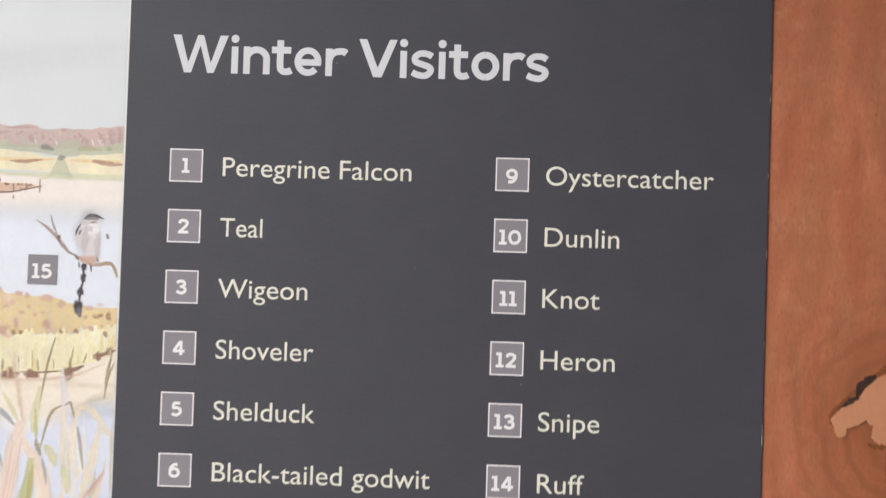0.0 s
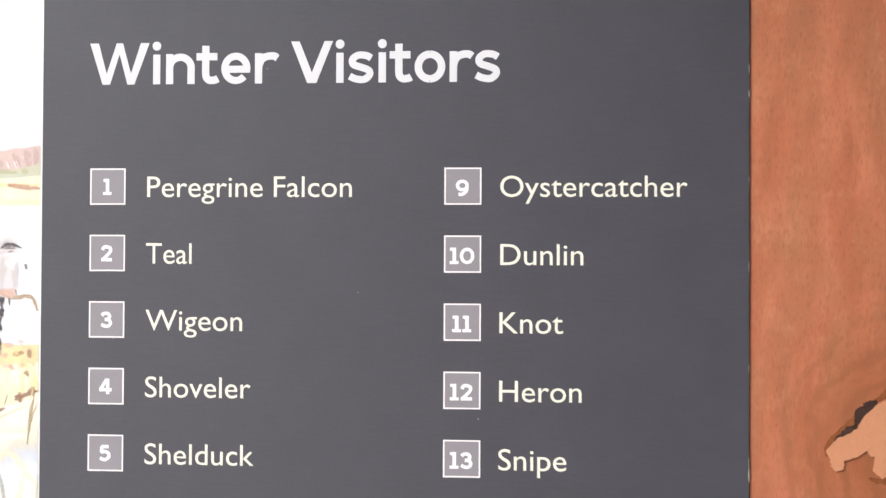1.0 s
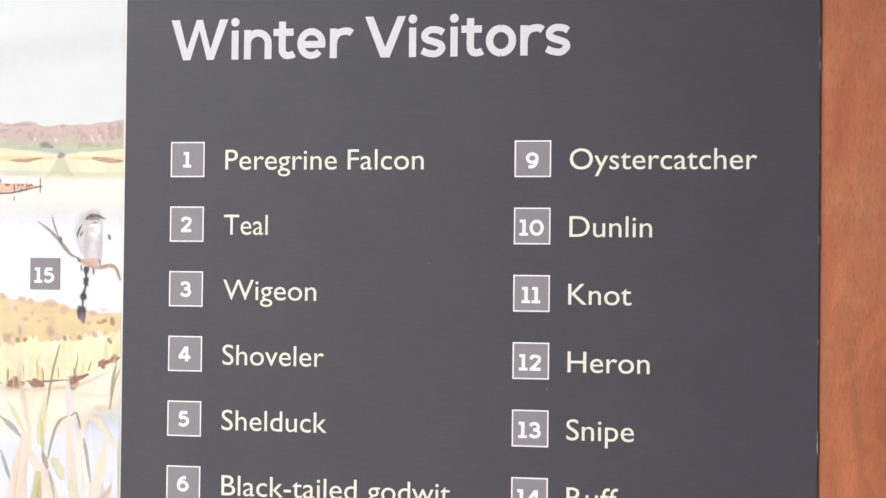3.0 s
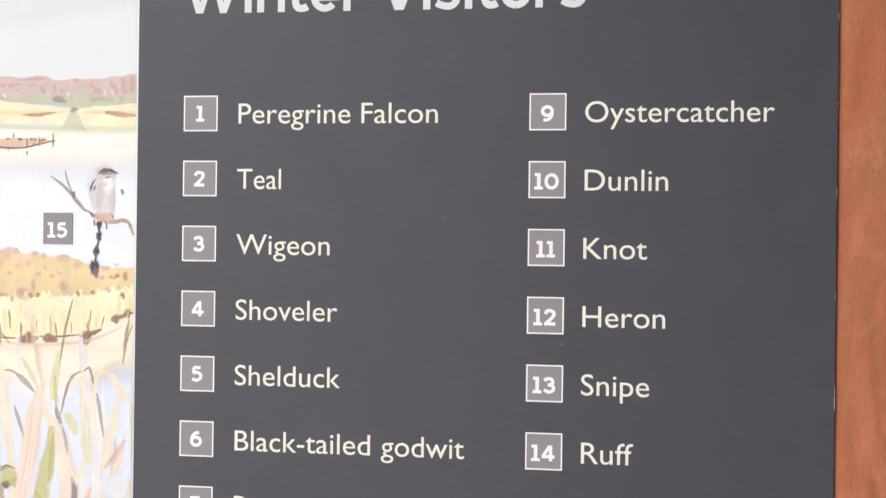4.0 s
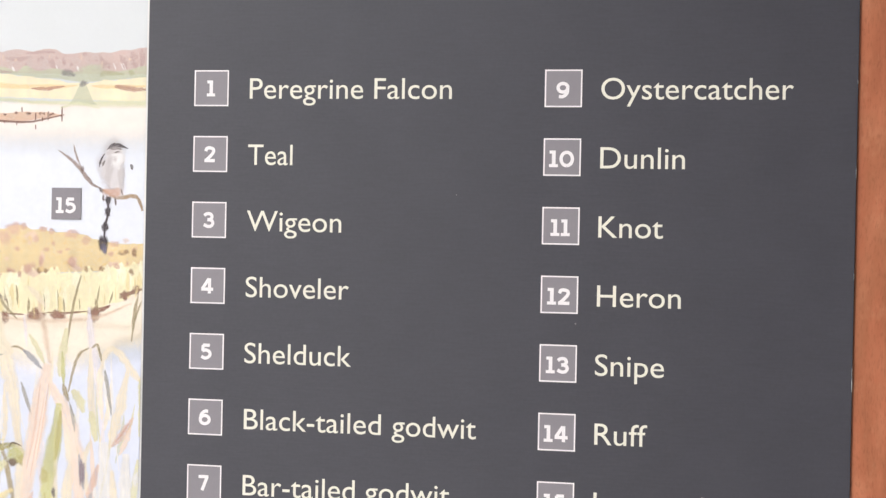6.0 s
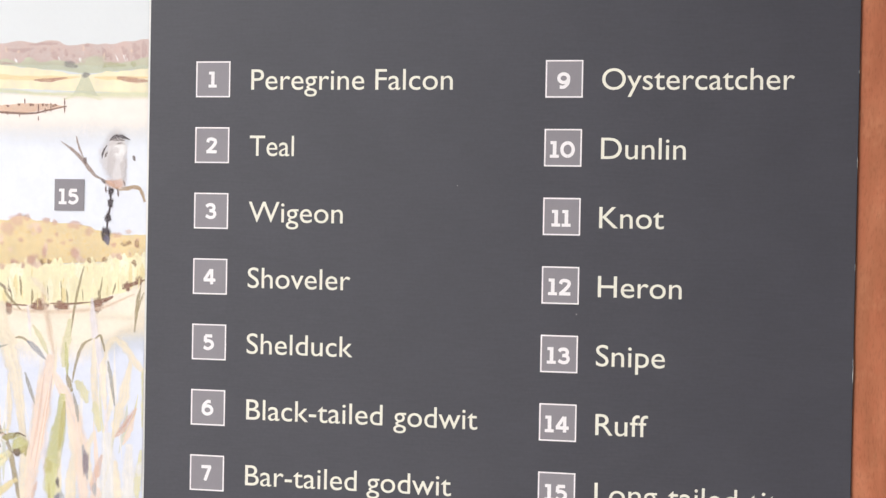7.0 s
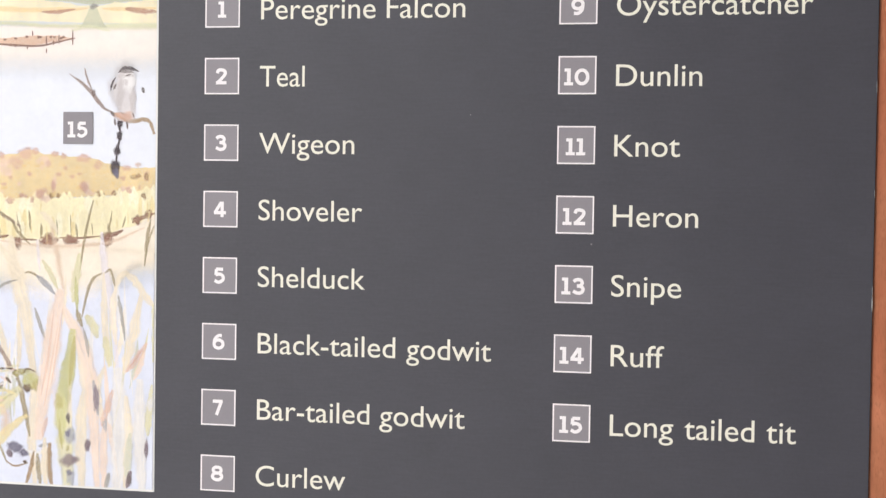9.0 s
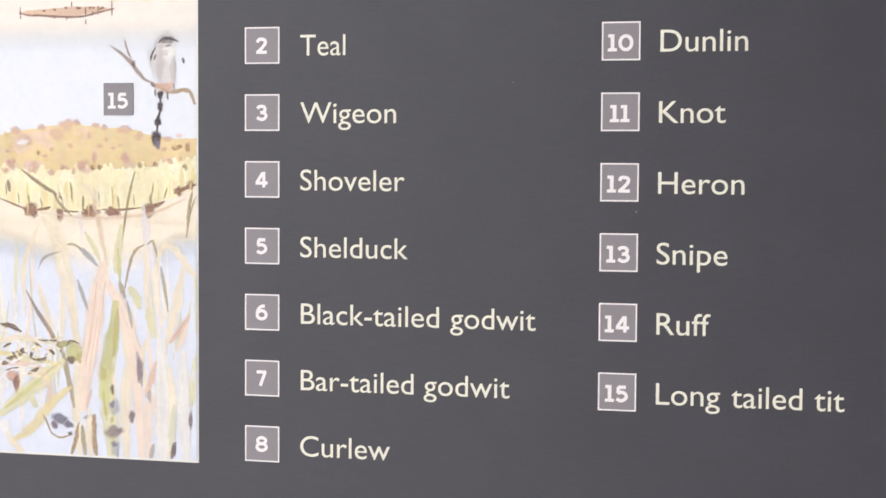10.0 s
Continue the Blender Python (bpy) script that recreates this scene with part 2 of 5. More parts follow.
def oval(bm, u, v, ru, rv, y, wob, count=18):
    turn = random.random() * 6
    ring = []
    for k in range(count):
        a = 2 * math.pi * k / count
        f = 1 + wob * (noise.noise((math.cos(a) * 1.3 + turn, math.sin(a) * 1.3, turn)))
        ring.append(bm.verts.new(((u + ru * f * math.cos(a)) * MM, y, TOP + (v + rv * f * math.sin(a)) * MM)))
    mid, uv = bm.verts.new((u * MM, y, TOP + v * MM)), bm.loops.layers.uv.verify()
    for k in range(count):
        f = bm.faces.new((ring[(k + 1) % count], ring[k], mid))
        for loop, at in zip(f.loops, ((turn + k / count, 0), (turn + k / count, 0), (turn, 0.5))):
            loop[uv].uv = at


# knot: split along the upper rim of a patch of filler
# brown rim strips also paint the soft shadow beside and below the filler
rim_and_shade = bmesh.new()
ribbon(rim_and_shade, [(398.0, -145.8), (399.1, -140.1), (406.1, -133.0), (413.7, -125.6), (421.3, -117.9), (426.4, -113.3)], 5.0, 0.2, WOOD_Y - 0.0001, 0.25, 30)
ribbon(rim_and_shade, [(424.3, -115.9), (430.4, -111.4), (436.5, -108.1), (442.6, -109.5)], 4.6, 0.2, WOOD_Y - 0.00011, 0.25, 20)
ribbon(rim_and_shade, [(432.7, -156.3), (433.1, -166.6), (432.5, -180.6)], 3.4, 0.4, WOOD_Y - 0.00012, 0.3, 16)
ribbon(rim_and_shade, [(420.4, -156.7), (426.6, -158.4), (433.3, -157.2)], 3.2, 0.3, WOOD_Y - 0.00013, 0.3, 12)
part("knot_rim_shade", rim_and_shade, MAT_KNOT_SHADE, backing, "dark brown rim of the knot with shade beside the filler painted in")
# split and notch lie flat; the shade inside them is their dark colour
split = bmesh.new()
ribbon(split, [(401.3, -140.1), (405.8, -135.9), (410.7, -131.6), (414.4, -128.7)], 5.2, 0.2, WOOD_Y - 0.0002, 0.3, 20)
ribbon(split, [(413.1, -128.8), (416.7, -123.0), (420.4, -119.2), (424.6, -115.3)], 7.0, 0.2, WOOD_Y - 0.0002, 0.3, 22)
part("crevice", split, MAT_CREVICE_SHADE, backing, "split beside the knot, its inner shade painted as flat dark strips")
notch = bmesh.new()
ribbon(notch, [(446, -125), (444.8, -138)], 2.6, 0.4, WOOD_Y - 0.00083, 0.4)
part("notch", notch, MAT_CREVICE_SHADE, backing, "small notch at the edge, its shade painted flat and dark")
fill = bmesh.new()
ribbon(fill, [(399.5, -146), (407, -141.5), (416, -137), (430, -127)], 13.0, 0.5, WOOD_Y - 0.0007, 0.12, 12)
ribbon(fill, [(417, -139), (430, -130), (441, -117)], 25.0, 0.62, WOOD_Y - 0.00071, 0.08, 10)
ribbon(fill, [(438.8, -110.5), (439.2, -140), (439.5, -172), (439.5, -225)], 14.5, 0.6, WOOD_Y - 0.00072, 0.06, 14)
ribbon(fill, [(402.5, -145), (405, -153)], 7.0, 0.6, WOOD_Y - 0.000705, 0.2)
ribbon(fill, [(423, -148), (438, -150)], 16.0, 0.6, WOOD_Y - 0.000715, 0.1)
part("filler_patch", fill, MAT_FILLER, backing, "pale tan filler pressed into the knot")

# ---- information panel ----
panel = thing("information_panel", "charcoal information panel with cream bird names beside a watercolour marsh scene", "sign")
part("panel_sheet", box(PANEL_L, PANEL_R, 0.0, WOOD_Y, PANEL_B, PANEL_T, 0.00018, 2), MAT_PANEL, panel)
for v0, v1, w in ((66, 61, 0.22), (52, 48, 0.42), (4.5, 2.5, 0.35), (-41, -47, 0.25), (-97, -101, 0.2), (-147, -152, 0.25), (-152, -160, 0.45)):
    chip = bmesh.new()
    ribbon(chip, [(356.85, v0), (356.9, v1)], w, 0.3, -0.00012, 0.9)
    part("chip", chip, MAT_CHIP, panel, "pale chip on the worn edge")
for u, v, r in ((210.5, -128.1, 0.5), (91.2, 65.9, 0.45), (143.3, -58.9, 0.4)):
    speck = bmesh.new()
    oval(speck, u, v, r, r * 0.8, -0.00013, 0.4, 8)
    part("speck", speck, MAT_SPECK, panel, "pale speck of dirt")

# painting
PIC_L, PIC_R, PIC_B, PIC_T = -490.0, -38.3, -275.4, 134.0
picture = part("picture", box((PIC_L) * MM, PIC_R * MM, -0.00012, 0.001, TOP + PIC_B * MM, TOP + PIC_T * MM), MAT_BORDER, panel, "printed watercolour of a reedy marsh with a white margin")
paper = bmesh.new()
PIC_IN = -39.35
band_y = -0.0002
paper.faces.new([paper.verts.new((x * MM, band_y, TOP + z * MM)) for x, z in ((PIC_L + 1, PIC_B + 1.3), (PIC_IN, PIC_B + 1.3), (PIC_IN, PIC_T - 1), (PIC_L + 1, PIC_T - 1))])
part("paper", paper, MAT_PAPER, picture)

INKS = {
    "water_pink": ((250, 238, 230), 0.9), "hill": ((203, 175, 169), 0.94), "hill_dark": ((178, 146, 143), 0.62), "white": ((238, 236, 238), 0.9),
    "tree_green": ((196, 199, 172), 0.85), "bush": ((132, 128, 128), 0.85), "bush_green": ((176, 176, 138), 0.75), "field": ((249, 236, 198), 0.95),
    "field_orange": ((238, 206, 146), 0.8), "red_earth": ((170, 120, 106), 0.85), "grass_pale": ((226, 226, 186), 0.8),
    "islet": ((222, 184, 158), 0.9), "islet_dark": ((128, 92, 82), 0.92), "twig": ((160, 138, 128), 0.82), "twig_dark": ((112, 92, 88), 0.8),
    "twig_tan": ((176, 148, 116), 0.9), "plume": ((216, 210, 213), 0.97), "plume_shade": ((194, 186, 188), 0.7), "ink": ((72, 62, 68), 0.95),
    "ink_soft": ((110, 100, 100), 0.85), "rose": ((214, 170, 150), 0.85), "ink_blue": ((122, 118, 138), 0.88), "sand": ((252, 239, 219), 0.94),
    "reed_gold": ((236, 209, 154), 0.96), "clump": ((216, 172, 156), 0.7), "clump_pale": ((238, 206, 192), 0.72), "clump_dark": ((172, 138, 108), 0.7),
    "reed_yellow": ((251, 240, 194), 0.95), "reed_cream": ((252, 246, 214), 0.85), "reed_foot": ((182, 142, 118), 0.7), "rose_wash": ((236, 208, 184), 0.75), "stalk_olive": ((176, 160, 126), 0.8),
    "water_blue": ((222, 228, 249), 0.96), "water_mid": ((229, 234, 249), 0.96), "sky_grey": ((222, 226, 231), 0.6), "reed_straw": ((244, 224, 164), 0.75), "maroon": ((150, 108, 92), 0.85), "plum": ((132, 114, 124), 0.88), "brown": ((122, 102, 84), 0.88), "lilac": ((238, 230, 238), 0.8), "straw": ((245, 230, 204), 0.85), "mist": ((238, 234, 232), 0.9), "mist_green": ((206, 208, 188), 0.8),
    "olive": ((200, 198, 138), 0.88), "olive_dark": ((182, 172, 112), 0.8), "olive_pale": ((228, 222, 180), 0.85), "pink": ((247, 222, 205), 0.9),
    "pink_dark": ((230, 192, 174), 0.7), "stalk_grey": ((172, 168, 162), 0.8), "stalk_blue": ((168, 170, 180), 0.8),
}
SOFT = ("sky_grey", "water_pink", "water_mid", "sand", "water_blue", "grass_pale", "rose_wash")
INK_MATS = {name: wash("wash_" + name, shade(lin(*(v + (250 - v) * 0.2 * (sum(rgb) / 765) ** 2 for v in rgb)), 0.88), cover, name in SOFT) for name, (rgb, cover) in INKS.items()}
depth = [0.00021]


def lower():
    depth[0] += 0.0000004
    return -depth[0]


def mark(ink, bm):
    """Brush marks end at the white margin; each is a piece of the picture."""
    for co, no in (((PIC_IN * MM, 0, 0), (1, 0, 0)), ((0, 0, TOP + (PIC_B + 1.3) * MM), (0, 0, -1))):
        bmesh.ops.bisect_plane(bm, geom=bm.verts[:] + bm.edges[:] + bm.faces[:], plane_co=co, plane_no=no, clear_outer=True)
    part("painted_" + ink, bm, INK_MATS[ink], picture)


def stroke(ink, pts, width, tip):
    bm = bmesh.new()
    ribbon(bm, pts, width * 1.25, tip, lower(), 0.22)
    mark(ink, bm)


def blob(ink, u, v, ru, rv):
    bm = bmesh.new()
    oval(bm, u, v, ru * 1.22, rv * 1.22, lower(), 0.5)
    mark(ink, bm)


def band(ink, top, bottom, soft_top=0.5, soft_bottom=0.5):
    """A wash between an upper and a lower outline, both uneven at small scale and thinning out over a few millimetres."""
    def at(line, u):
        for (a, b), (c, d) in zip(line, line[1:]):
            if u <= c:
                s = (u - a) / (c - a)
                s = s * s * (3 - 2 * s)
                return b + (d - b) * s
        return line[-1][1]

    bm, y, n = bmesh.new(), lower(), 220
    uv = bm.loops.layers.uv.verify()
    u0, u1 = max(top[0][0], PIC_L + 1), min(max(top[-1][0], bottom[-1][0]), PIC_IN + 1)
    if u1 > PIC_IN - 4:
        u1 = PIC_IN + 0.5
    rows = []
    for k in range(n + 1):
        u = u0 + (u1 - u0) * (k / n) ** 0.6
        wob = 0.7 * noise.noise((u * 0.16, top[0][1], 0)) + 0.35 * noise.noise((u * 0.7, top[0][1], 3))
        a, b = at(top, u) + wob, at(bottom, u) + 0.5 * wob
        heights = (a, max(a - soft_top, (a + b) / 2), min(b + soft_bottom, (a + b) / 2), b)
        rows.append((u, [bm.verts.new((u * MM, y, TOP + z * MM)) for z in heights]))
    for (ua, a), (ub, b) in zip(rows, rows[1:]):
        for k, (v0, v1) in enumerate(((0, 0.5), (0.5, 0.5), (0.5, 1))):
            f = bm.faces.new((a[k], a[k + 1], b[k + 1], b[k]))
            for loop, at_uv in zip(f.loops, ((ua / 40, v0), (ua / 40, v1), (ub / 40, v1), (ub / 40, v0))):
                loop[uv].uv = at_uv
    mark(ink, bm)


# sky: faint grey washes
band("sky_grey", [(-489.0, 124.0), (-39.6, 126.0)], [(-489.0, 92.0), (-39.6, 96.0)], 14, 14)
band("sky_grey", [(-489.0, 78.0), (-140.0, 72.0), (-39.6, 79.0)], [(-489.0, 50.0), (-140.0, 48.0), (-39.6, 60.0)], 10, 9)
# distance: water, fields, woods
band("water_pink", [(-501.3, -7.1), (-39.6, -7.2)], [(-501.1, -37.4), (-39.2, -36.6)], 2, 18)
band("water_mid", [(-501.2, -26.2), (-39.3, -26.4)], [(-500.8, -103.9), (-38.5, -96.6)], 14, 2)
band("hill", [(-501.5, 20.3), (-365.0, 23.1), (-247.5, 17.0), (-183.6, 22.5), (-135.8, 21.3), (-130.4, 21.5), (-120.6, 22.7), (-110.6, 21.6), (-101.6, 22.9), (-96.3, 22.5), (-89.1, 20.1), (-77.8, 20.6), (-64.4, 20.5), (-53.9, 22.0), (-39.9, 23.1)], [(-501.4, 9.5), (-135.7, 8.6), (-39.7, 7.8)])
stroke("hill_dark", [(-55.9, 19.1), (-53.1, 15.1), (-51.6, 10.5)], 3.3, 0.3)
stroke("hill_dark", [(-48.3, 20.9), (-46.8, 16.0), (-46.0, 10.5)], 4.6, 0.3)
stroke("hill_dark", [(-42.7, 22.2), (-41.9, 17.6), (-42.6, 11.1)], 3.3, 0.3)
stroke("hill_dark", [(-99.8, 18.2), (-97.6, 14.2), (-93.3, 10.9)], 3.3, 0.3)
stroke("hill_dark", [(-128.5, 17.8), (-119.5, 16.8), (-110.5, 18.3)], 2.3, 0.3)
blob("hill_dark", -77.4, 19.9, 1.7, 1.3)
stroke("hill_dark", [(-67.9, 18.5), (-66.4, 15.2), (-65.7, 11.3)], 2.6, 0.3)
stroke("hill_dark", [(-114.1, 20.3), (-103.4, 20.9), (-95.5, 20.8)], 1.7, 0.3)
stroke("white", [(-59.7, 14.5), (-58.7, 12.2), (-57.9, 10.2)], 0.7, 0.3)
stroke("white", [(-55.2, 14.5), (-54.1, 12.2), (-53.4, 10.2)], 0.7, 0.3)
stroke("white", [(-53.8, 14.5), (-52.7, 12.2), (-52.0, 10.2)], 0.7, 0.3)
stroke("white", [(-81.9, 12.8), (-81.2, 10.1)], 1.3, 0.3)
stroke("white", [(-95.4, 13.5), (-94.0, 10.9)], 1.0, 0.3)
stroke("white", [(-122.7, 12.5), (-121.2, 9.8)], 1.3, 0.3)
stroke("rose_wash", [(-138.0, 16.0), (-138.1, 14.1)], 2.0, 0.3)
stroke("hill", [(-63.1, 16.4), (-62.5, 15.1)], 2.2, 0.3)
stroke("hill", [(-107.1, 19.3), (-106.2, 16.1)], 1.4, 0.3)
stroke("hill_dark", [(-41.7, 14.5), (-41.5, 13.1)], 1.2, 0.3)
stroke("rose_wash", [(-99.0, 19.4), (-100.0, 16.1)], 0.8, 0.3)
stroke("hill", [(-63.1, 19.7), (-63.0, 17.4)], 1.5, 0.3)
stroke("hill", [(-135.5, 20.3), (-136.4, 18.5)], 1.8, 0.3)
stroke("hill_dark", [(-63.7, 15.5), (-64.5, 12.9)], 2.0, 0.3)
stroke("hill_dark", [(-133.7, 14.4), (-134.2, 10.5)], 1.5, 0.3)
stroke("rose_wash", [(-120.0, 17.2), (-121.0, 15.6)], 1.9, 0.3)
stroke("hill_dark", [(-42.1, 16.3), (-42.9, 13.5)], 1.5, 0.3)
stroke("hill_dark", [(-90.4, 18.0), (-91.1, 16.2)], 1.2, 0.3)
stroke("rose_wash", [(-49.5, 17.4), (-50.0, 15.6)], 2.2, 0.3)
stroke("hill", [(-137.0, 17.7), (-136.5, 14.6)], 2.1, 0.3)
stroke("hill", [(-46.0, 16.9), (-45.0, 14.1)], 2.1, 0.3)
stroke("hill", [(-99.8, 17.7), (-98.8, 15.7)], 1.6, 0.3)
stroke("hill_dark", [(-105.8, 17.6), (-106.7, 15.5)], 2.1, 0.3)
stroke("hill", [(-80.4, 19.7), (-81.0, 18.3)], 1.2, 0.3)
stroke("hill_dark", [(-52.7, 13.2), (-53.6, 11.6)], 1.7, 0.3)
stroke("hill", [(-51.3, 16.5), (-50.4, 14.3)], 0.9, 0.3)
stroke("hill_dark", [(-114.0, 15.2), (-113.8, 11.6)], 1.2, 0.3)
stroke("hill_dark", [(-94.7, 18.3), (-94.9, 16.7)], 1.8, 0.3)
stroke("hill", [(-126.3, 18.3), (-125.5, 15.4)], 1.1, 0.3)
stroke("hill", [(-109.7, 14.0), (-110.4, 12.4)], 0.8, 0.3)
stroke("hill", [(-154.7, 17.8), (-155.6, 16.2)], 1.1, 0.3)
stroke("hill_dark", [(-121.6, 14.2), (-121.6, 12.3)], 0.9, 0.3)
stroke("hill_dark", [(-135.8, 18.1), (-135.6, 15.4)], 1.9, 0.3)
stroke("hill_dark", [(-150.9, 14.5), (-151.0, 13.0)], 1.9, 0.3)
stroke("rose_wash", [(-136.8, 15.9), (-135.8, 12.9)], 1.9, 0.3)
stroke("rose_wash", [(-128.6, 19.5), (-127.9, 16.0)], 1.5, 0.3)
stroke("hill_dark", [(-90.2, 16.5), (-90.2, 13.2)], 2.3, 0.3)
stroke("hill", [(-120.9, 15.8), (-121.8, 12.3)], 2.3, 0.3)
stroke("hill_dark", [(-115.6, 18.3), (-116.5, 16.7)], 0.8, 0.3)
stroke("hill_dark", [(-62.4, 14.8), (-62.3, 11.0)], 1.8, 0.3)
stroke("hill_dark", [(-74.9, 16.8), (-74.1, 15.3)], 0.7, 0.3)
stroke("rose_wash", [(-80.0, 19.7), (-79.5, 16.2)], 1.9, 0.3)
stroke("hill_dark", [(-103.8, 18.7), (-104.2, 16.7)], 2.2, 0.3)
stroke("hill", [(-80.8, 19.7), (-80.8, 16.5)], 2.1, 0.3)
stroke("rose_wash", [(-66.4, 15.7), (-66.9, 12.0)], 1.3, 0.3)
stroke("hill_dark", [(-85.4, 14.6), (-86.1, 12.8)], 2.1, 0.3)
stroke("hill", [(-73.7, 19.3), (-74.5, 17.2)], 2.2, 0.3)
stroke("hill_dark", [(-70.7, 16.8), (-69.6, 15.1)], 1.4, 0.3)
stroke("hill", [(-78.0, 17.5), (-78.5, 13.7)], 1.2, 0.3)
stroke("hill", [(-127.5, 14.9), (-126.6, 12.2)], 1.1, 0.3)
band("tree_green", [(-501.4, 13.1), (-325.1, 13.6), (-209.6, 9.9), (-135.7, 10.6), (-128.5, 12.5), (-119.4, 9.8), (-114.1, 13.4), (-106.8, 10.0), (-96.1, 11.6), (-85.4, 9.2), (-76.6, 10.7), (-64.2, 8.3), (-50.9, 10.5), (-39.8, 13.0)], [(-501.4, 7.3), (-135.7, 8.6), (-99.6, 5.7), (-78.3, 3.5), (-39.7, 5.8)])
blob("bush", -87.9, 8.5, 3.6, 2.0)
blob("bush", -84.3, 7.5, 1.7, 1.0)
blob("tree_green", -72.0, 10.4, 7.3, 2.6)
stroke("hill_dark", [(-135.7, 11.9), (-132.1, 9.9), (-122.7, 9.2)], 2.0, 0.3)
stroke("bush_green", [(-67.7, 7.0), (-64.2, 8.7), (-53.0, 7.9)], 3.0, 0.3)
stroke("bush_green", [(-50.2, 9.8), (-46.7, 7.9)], 3.0, 0.3)
band("field", [(-501.4, 9.5), (-247.4, 5.4), (-135.7, 8.9), (-114.0, 7.1), (-99.6, 5.7), (-81.8, 2.9), (-73.0, 2.8), (-64.2, 4.7), (-39.7, 6.2)], [(-501.3, -7.1), (-135.5, -5.4), (-39.6, -7.8)])
stroke("field_orange", [(-247.3, 1.3), (-157.5, 2.1), (-135.6, 1.9), (-113.9, 0.8), (-88.9, 1.0), (-81.1, 1.6)], 3.0, 0.1)
stroke("field_orange", [(-72.6, 1.2), (-58.9, 0.8), (-39.7, 1.0)], 2.3, 0.4)
stroke("red_earth", [(-110.3, -0.2), (-101.4, -0.3), (-89.6, 1.0)], 2.0, 0.3)
stroke("red_earth", [(-103.9, -0.6), (-96.7, -0.6)], 2.0, 0.3)
stroke("red_earth", [(-58.5, 1.1), (-50.1, -0.3), (-39.6, -1.0)], 3.0, 0.5)
stroke("red_earth", [(-213.2, 1.8), (-190.8, 0.3), (-168.5, 0.8)], 2.3, 0.3)
band("grass_pale", [(-501.3, -5.0), (-135.6, -4.7), (-99.5, -6.9), (-39.6, -6.5)], [(-501.3, -10.0), (-172.1, -7.9), (-135.5, -8.1), (-99.5, -10.2), (-64.0, -11.7), (-39.5, -11.8)], 1.5, 3)
band("tree_green", [(-86.6, -8.9), (-78.3, 3.8), (-69.7, -9.0)], [(-86.6, -9.6), (-69.6, -9.7)])
blob("bush", -77.9, 2.5, 2.3, 1.7)
stroke("grass_pale", [(-92.3, -11.6), (-81.7, -9.0), (-67.5, -11.7)], 2.6, 0.3)
# islet with a line of stakes
band("islet", [(-148.6, -16.4), (-143.0, -15.4), (-135.4, -15.1), (-113.8, -13.8), (-99.4, -13.8), (-90.1, -15.2)], [(-148.6, -17.2), (-143.0, -19.0), (-135.4, -19.4), (-120.9, -20.1), (-99.4, -17.5), (-90.1, -16.2)])
stroke("islet_dark", [(-149.4, -17.0), (-143.0, -18.4), (-135.4, -18.7), (-120.9, -19.8), (-108.3, -19.4), (-99.4, -17.5), (-89.4, -15.5)], 1.3, 0.5)
stroke("islet_dark", [(-90.9, -10.9), (-90.8, -19.5)], 0.9, 0.6)
stroke("islet_dark", [(-148.4, -13.6), (-148.3, -20.6)], 0.9, 0.6)
stroke("islet_dark", [(-116.0, -11.1), (-115.9, -14.1)], 0.9, 0.6)
stroke("islet_dark", [(-107.2, -21.4), (-107.2, -24.1)], 0.9, 0.6)
stroke("islet_dark", [(-119.1, -19.4), (-119.1, -21.8)], 0.9, 0.6)
stroke("islet_dark", [(-126.7, -19.1), (-126.7, -20.7)], 0.9, 0.6)
stroke("islet_dark", [(-99.4, -13.5), (-99.4, -18.8)], 0.9, 0.6)
stroke("islet_dark", [(-107.3, -14.2), (-107.2, -19.5)], 0.9, 0.6)
stroke("islet_dark", [(-103.0, -16.8), (-102.9, -19.5)], 0.9, 0.6)
blob("islet_dark", -119.5, -14.4, 1.0, 0.7)
blob("islet_dark", -110.9, -14.8, 1.0, 0.7)
blob("islet_dark", -112.3, -14.8, 1.0, 0.7)
blob("islet_dark", -104.4, -14.8, 1.0, 0.7)
blob("islet_dark", -102.3, -14.8, 1.0, 0.7)
blob("islet_dark", -96.5, -14.8, 1.0, 0.7)
blob("islet_dark", -126.7, -15.4, 1.0, 0.7)
blob("islet_dark", -133.3, -16.1, 1.0, 0.7)
blob("islet_dark", -98.0, -15.5, 1.0, 0.7)
# twig and the plain round shape on it
stroke("twig", [(-92.7, -36.0), (-84.8, -41.3), (-78.4, -47.2), (-71.9, -55.0), (-64.5, -58.6)], 2.2, 0.15)
stroke("twig", [(-83.2, -32.7), (-81.7, -38.6), (-78.4, -45.8)], 1.2, 0.3)
blob("twig_dark", -77.7, -47.2, 1.3, 1.7)
stroke("twig_tan", [(-64.8, -58.9), (-55.6, -63.1), (-47.3, -62.1), (-43.1, -63.4), (-40.2, -70.5)], 2.3, 0.6)
blob("plume", -58.6, -47.1, 7.9, 13.2)
blob("plume_shade", -53.7, -49.7, 2.3, 7.9)
blob("plume", -58.1, -37.2, 6.0, 5.6)
blob("white", -55.9, -41.8, 4.0, 6.0)
blob("plume_shade", -61.1, -47.7, 2.3, 8.6)
blob("plume_shade", -58.4, -41.2, 3.0, 1.7)
stroke("plume_shade", [(-62.6, -37.9), (-58.8, -36.6), (-53.2, -37.2)], 3.0, 0.4)
stroke("ink", [(-62.6, -35.6), (-59.5, -33.0), (-55.3, -33.0), (-49.7, -34.9)], 2.0, 0.2)
stroke("ink_soft", [(-58.1, -37.2), (-54.6, -36.6)], 1.0, 0.4)
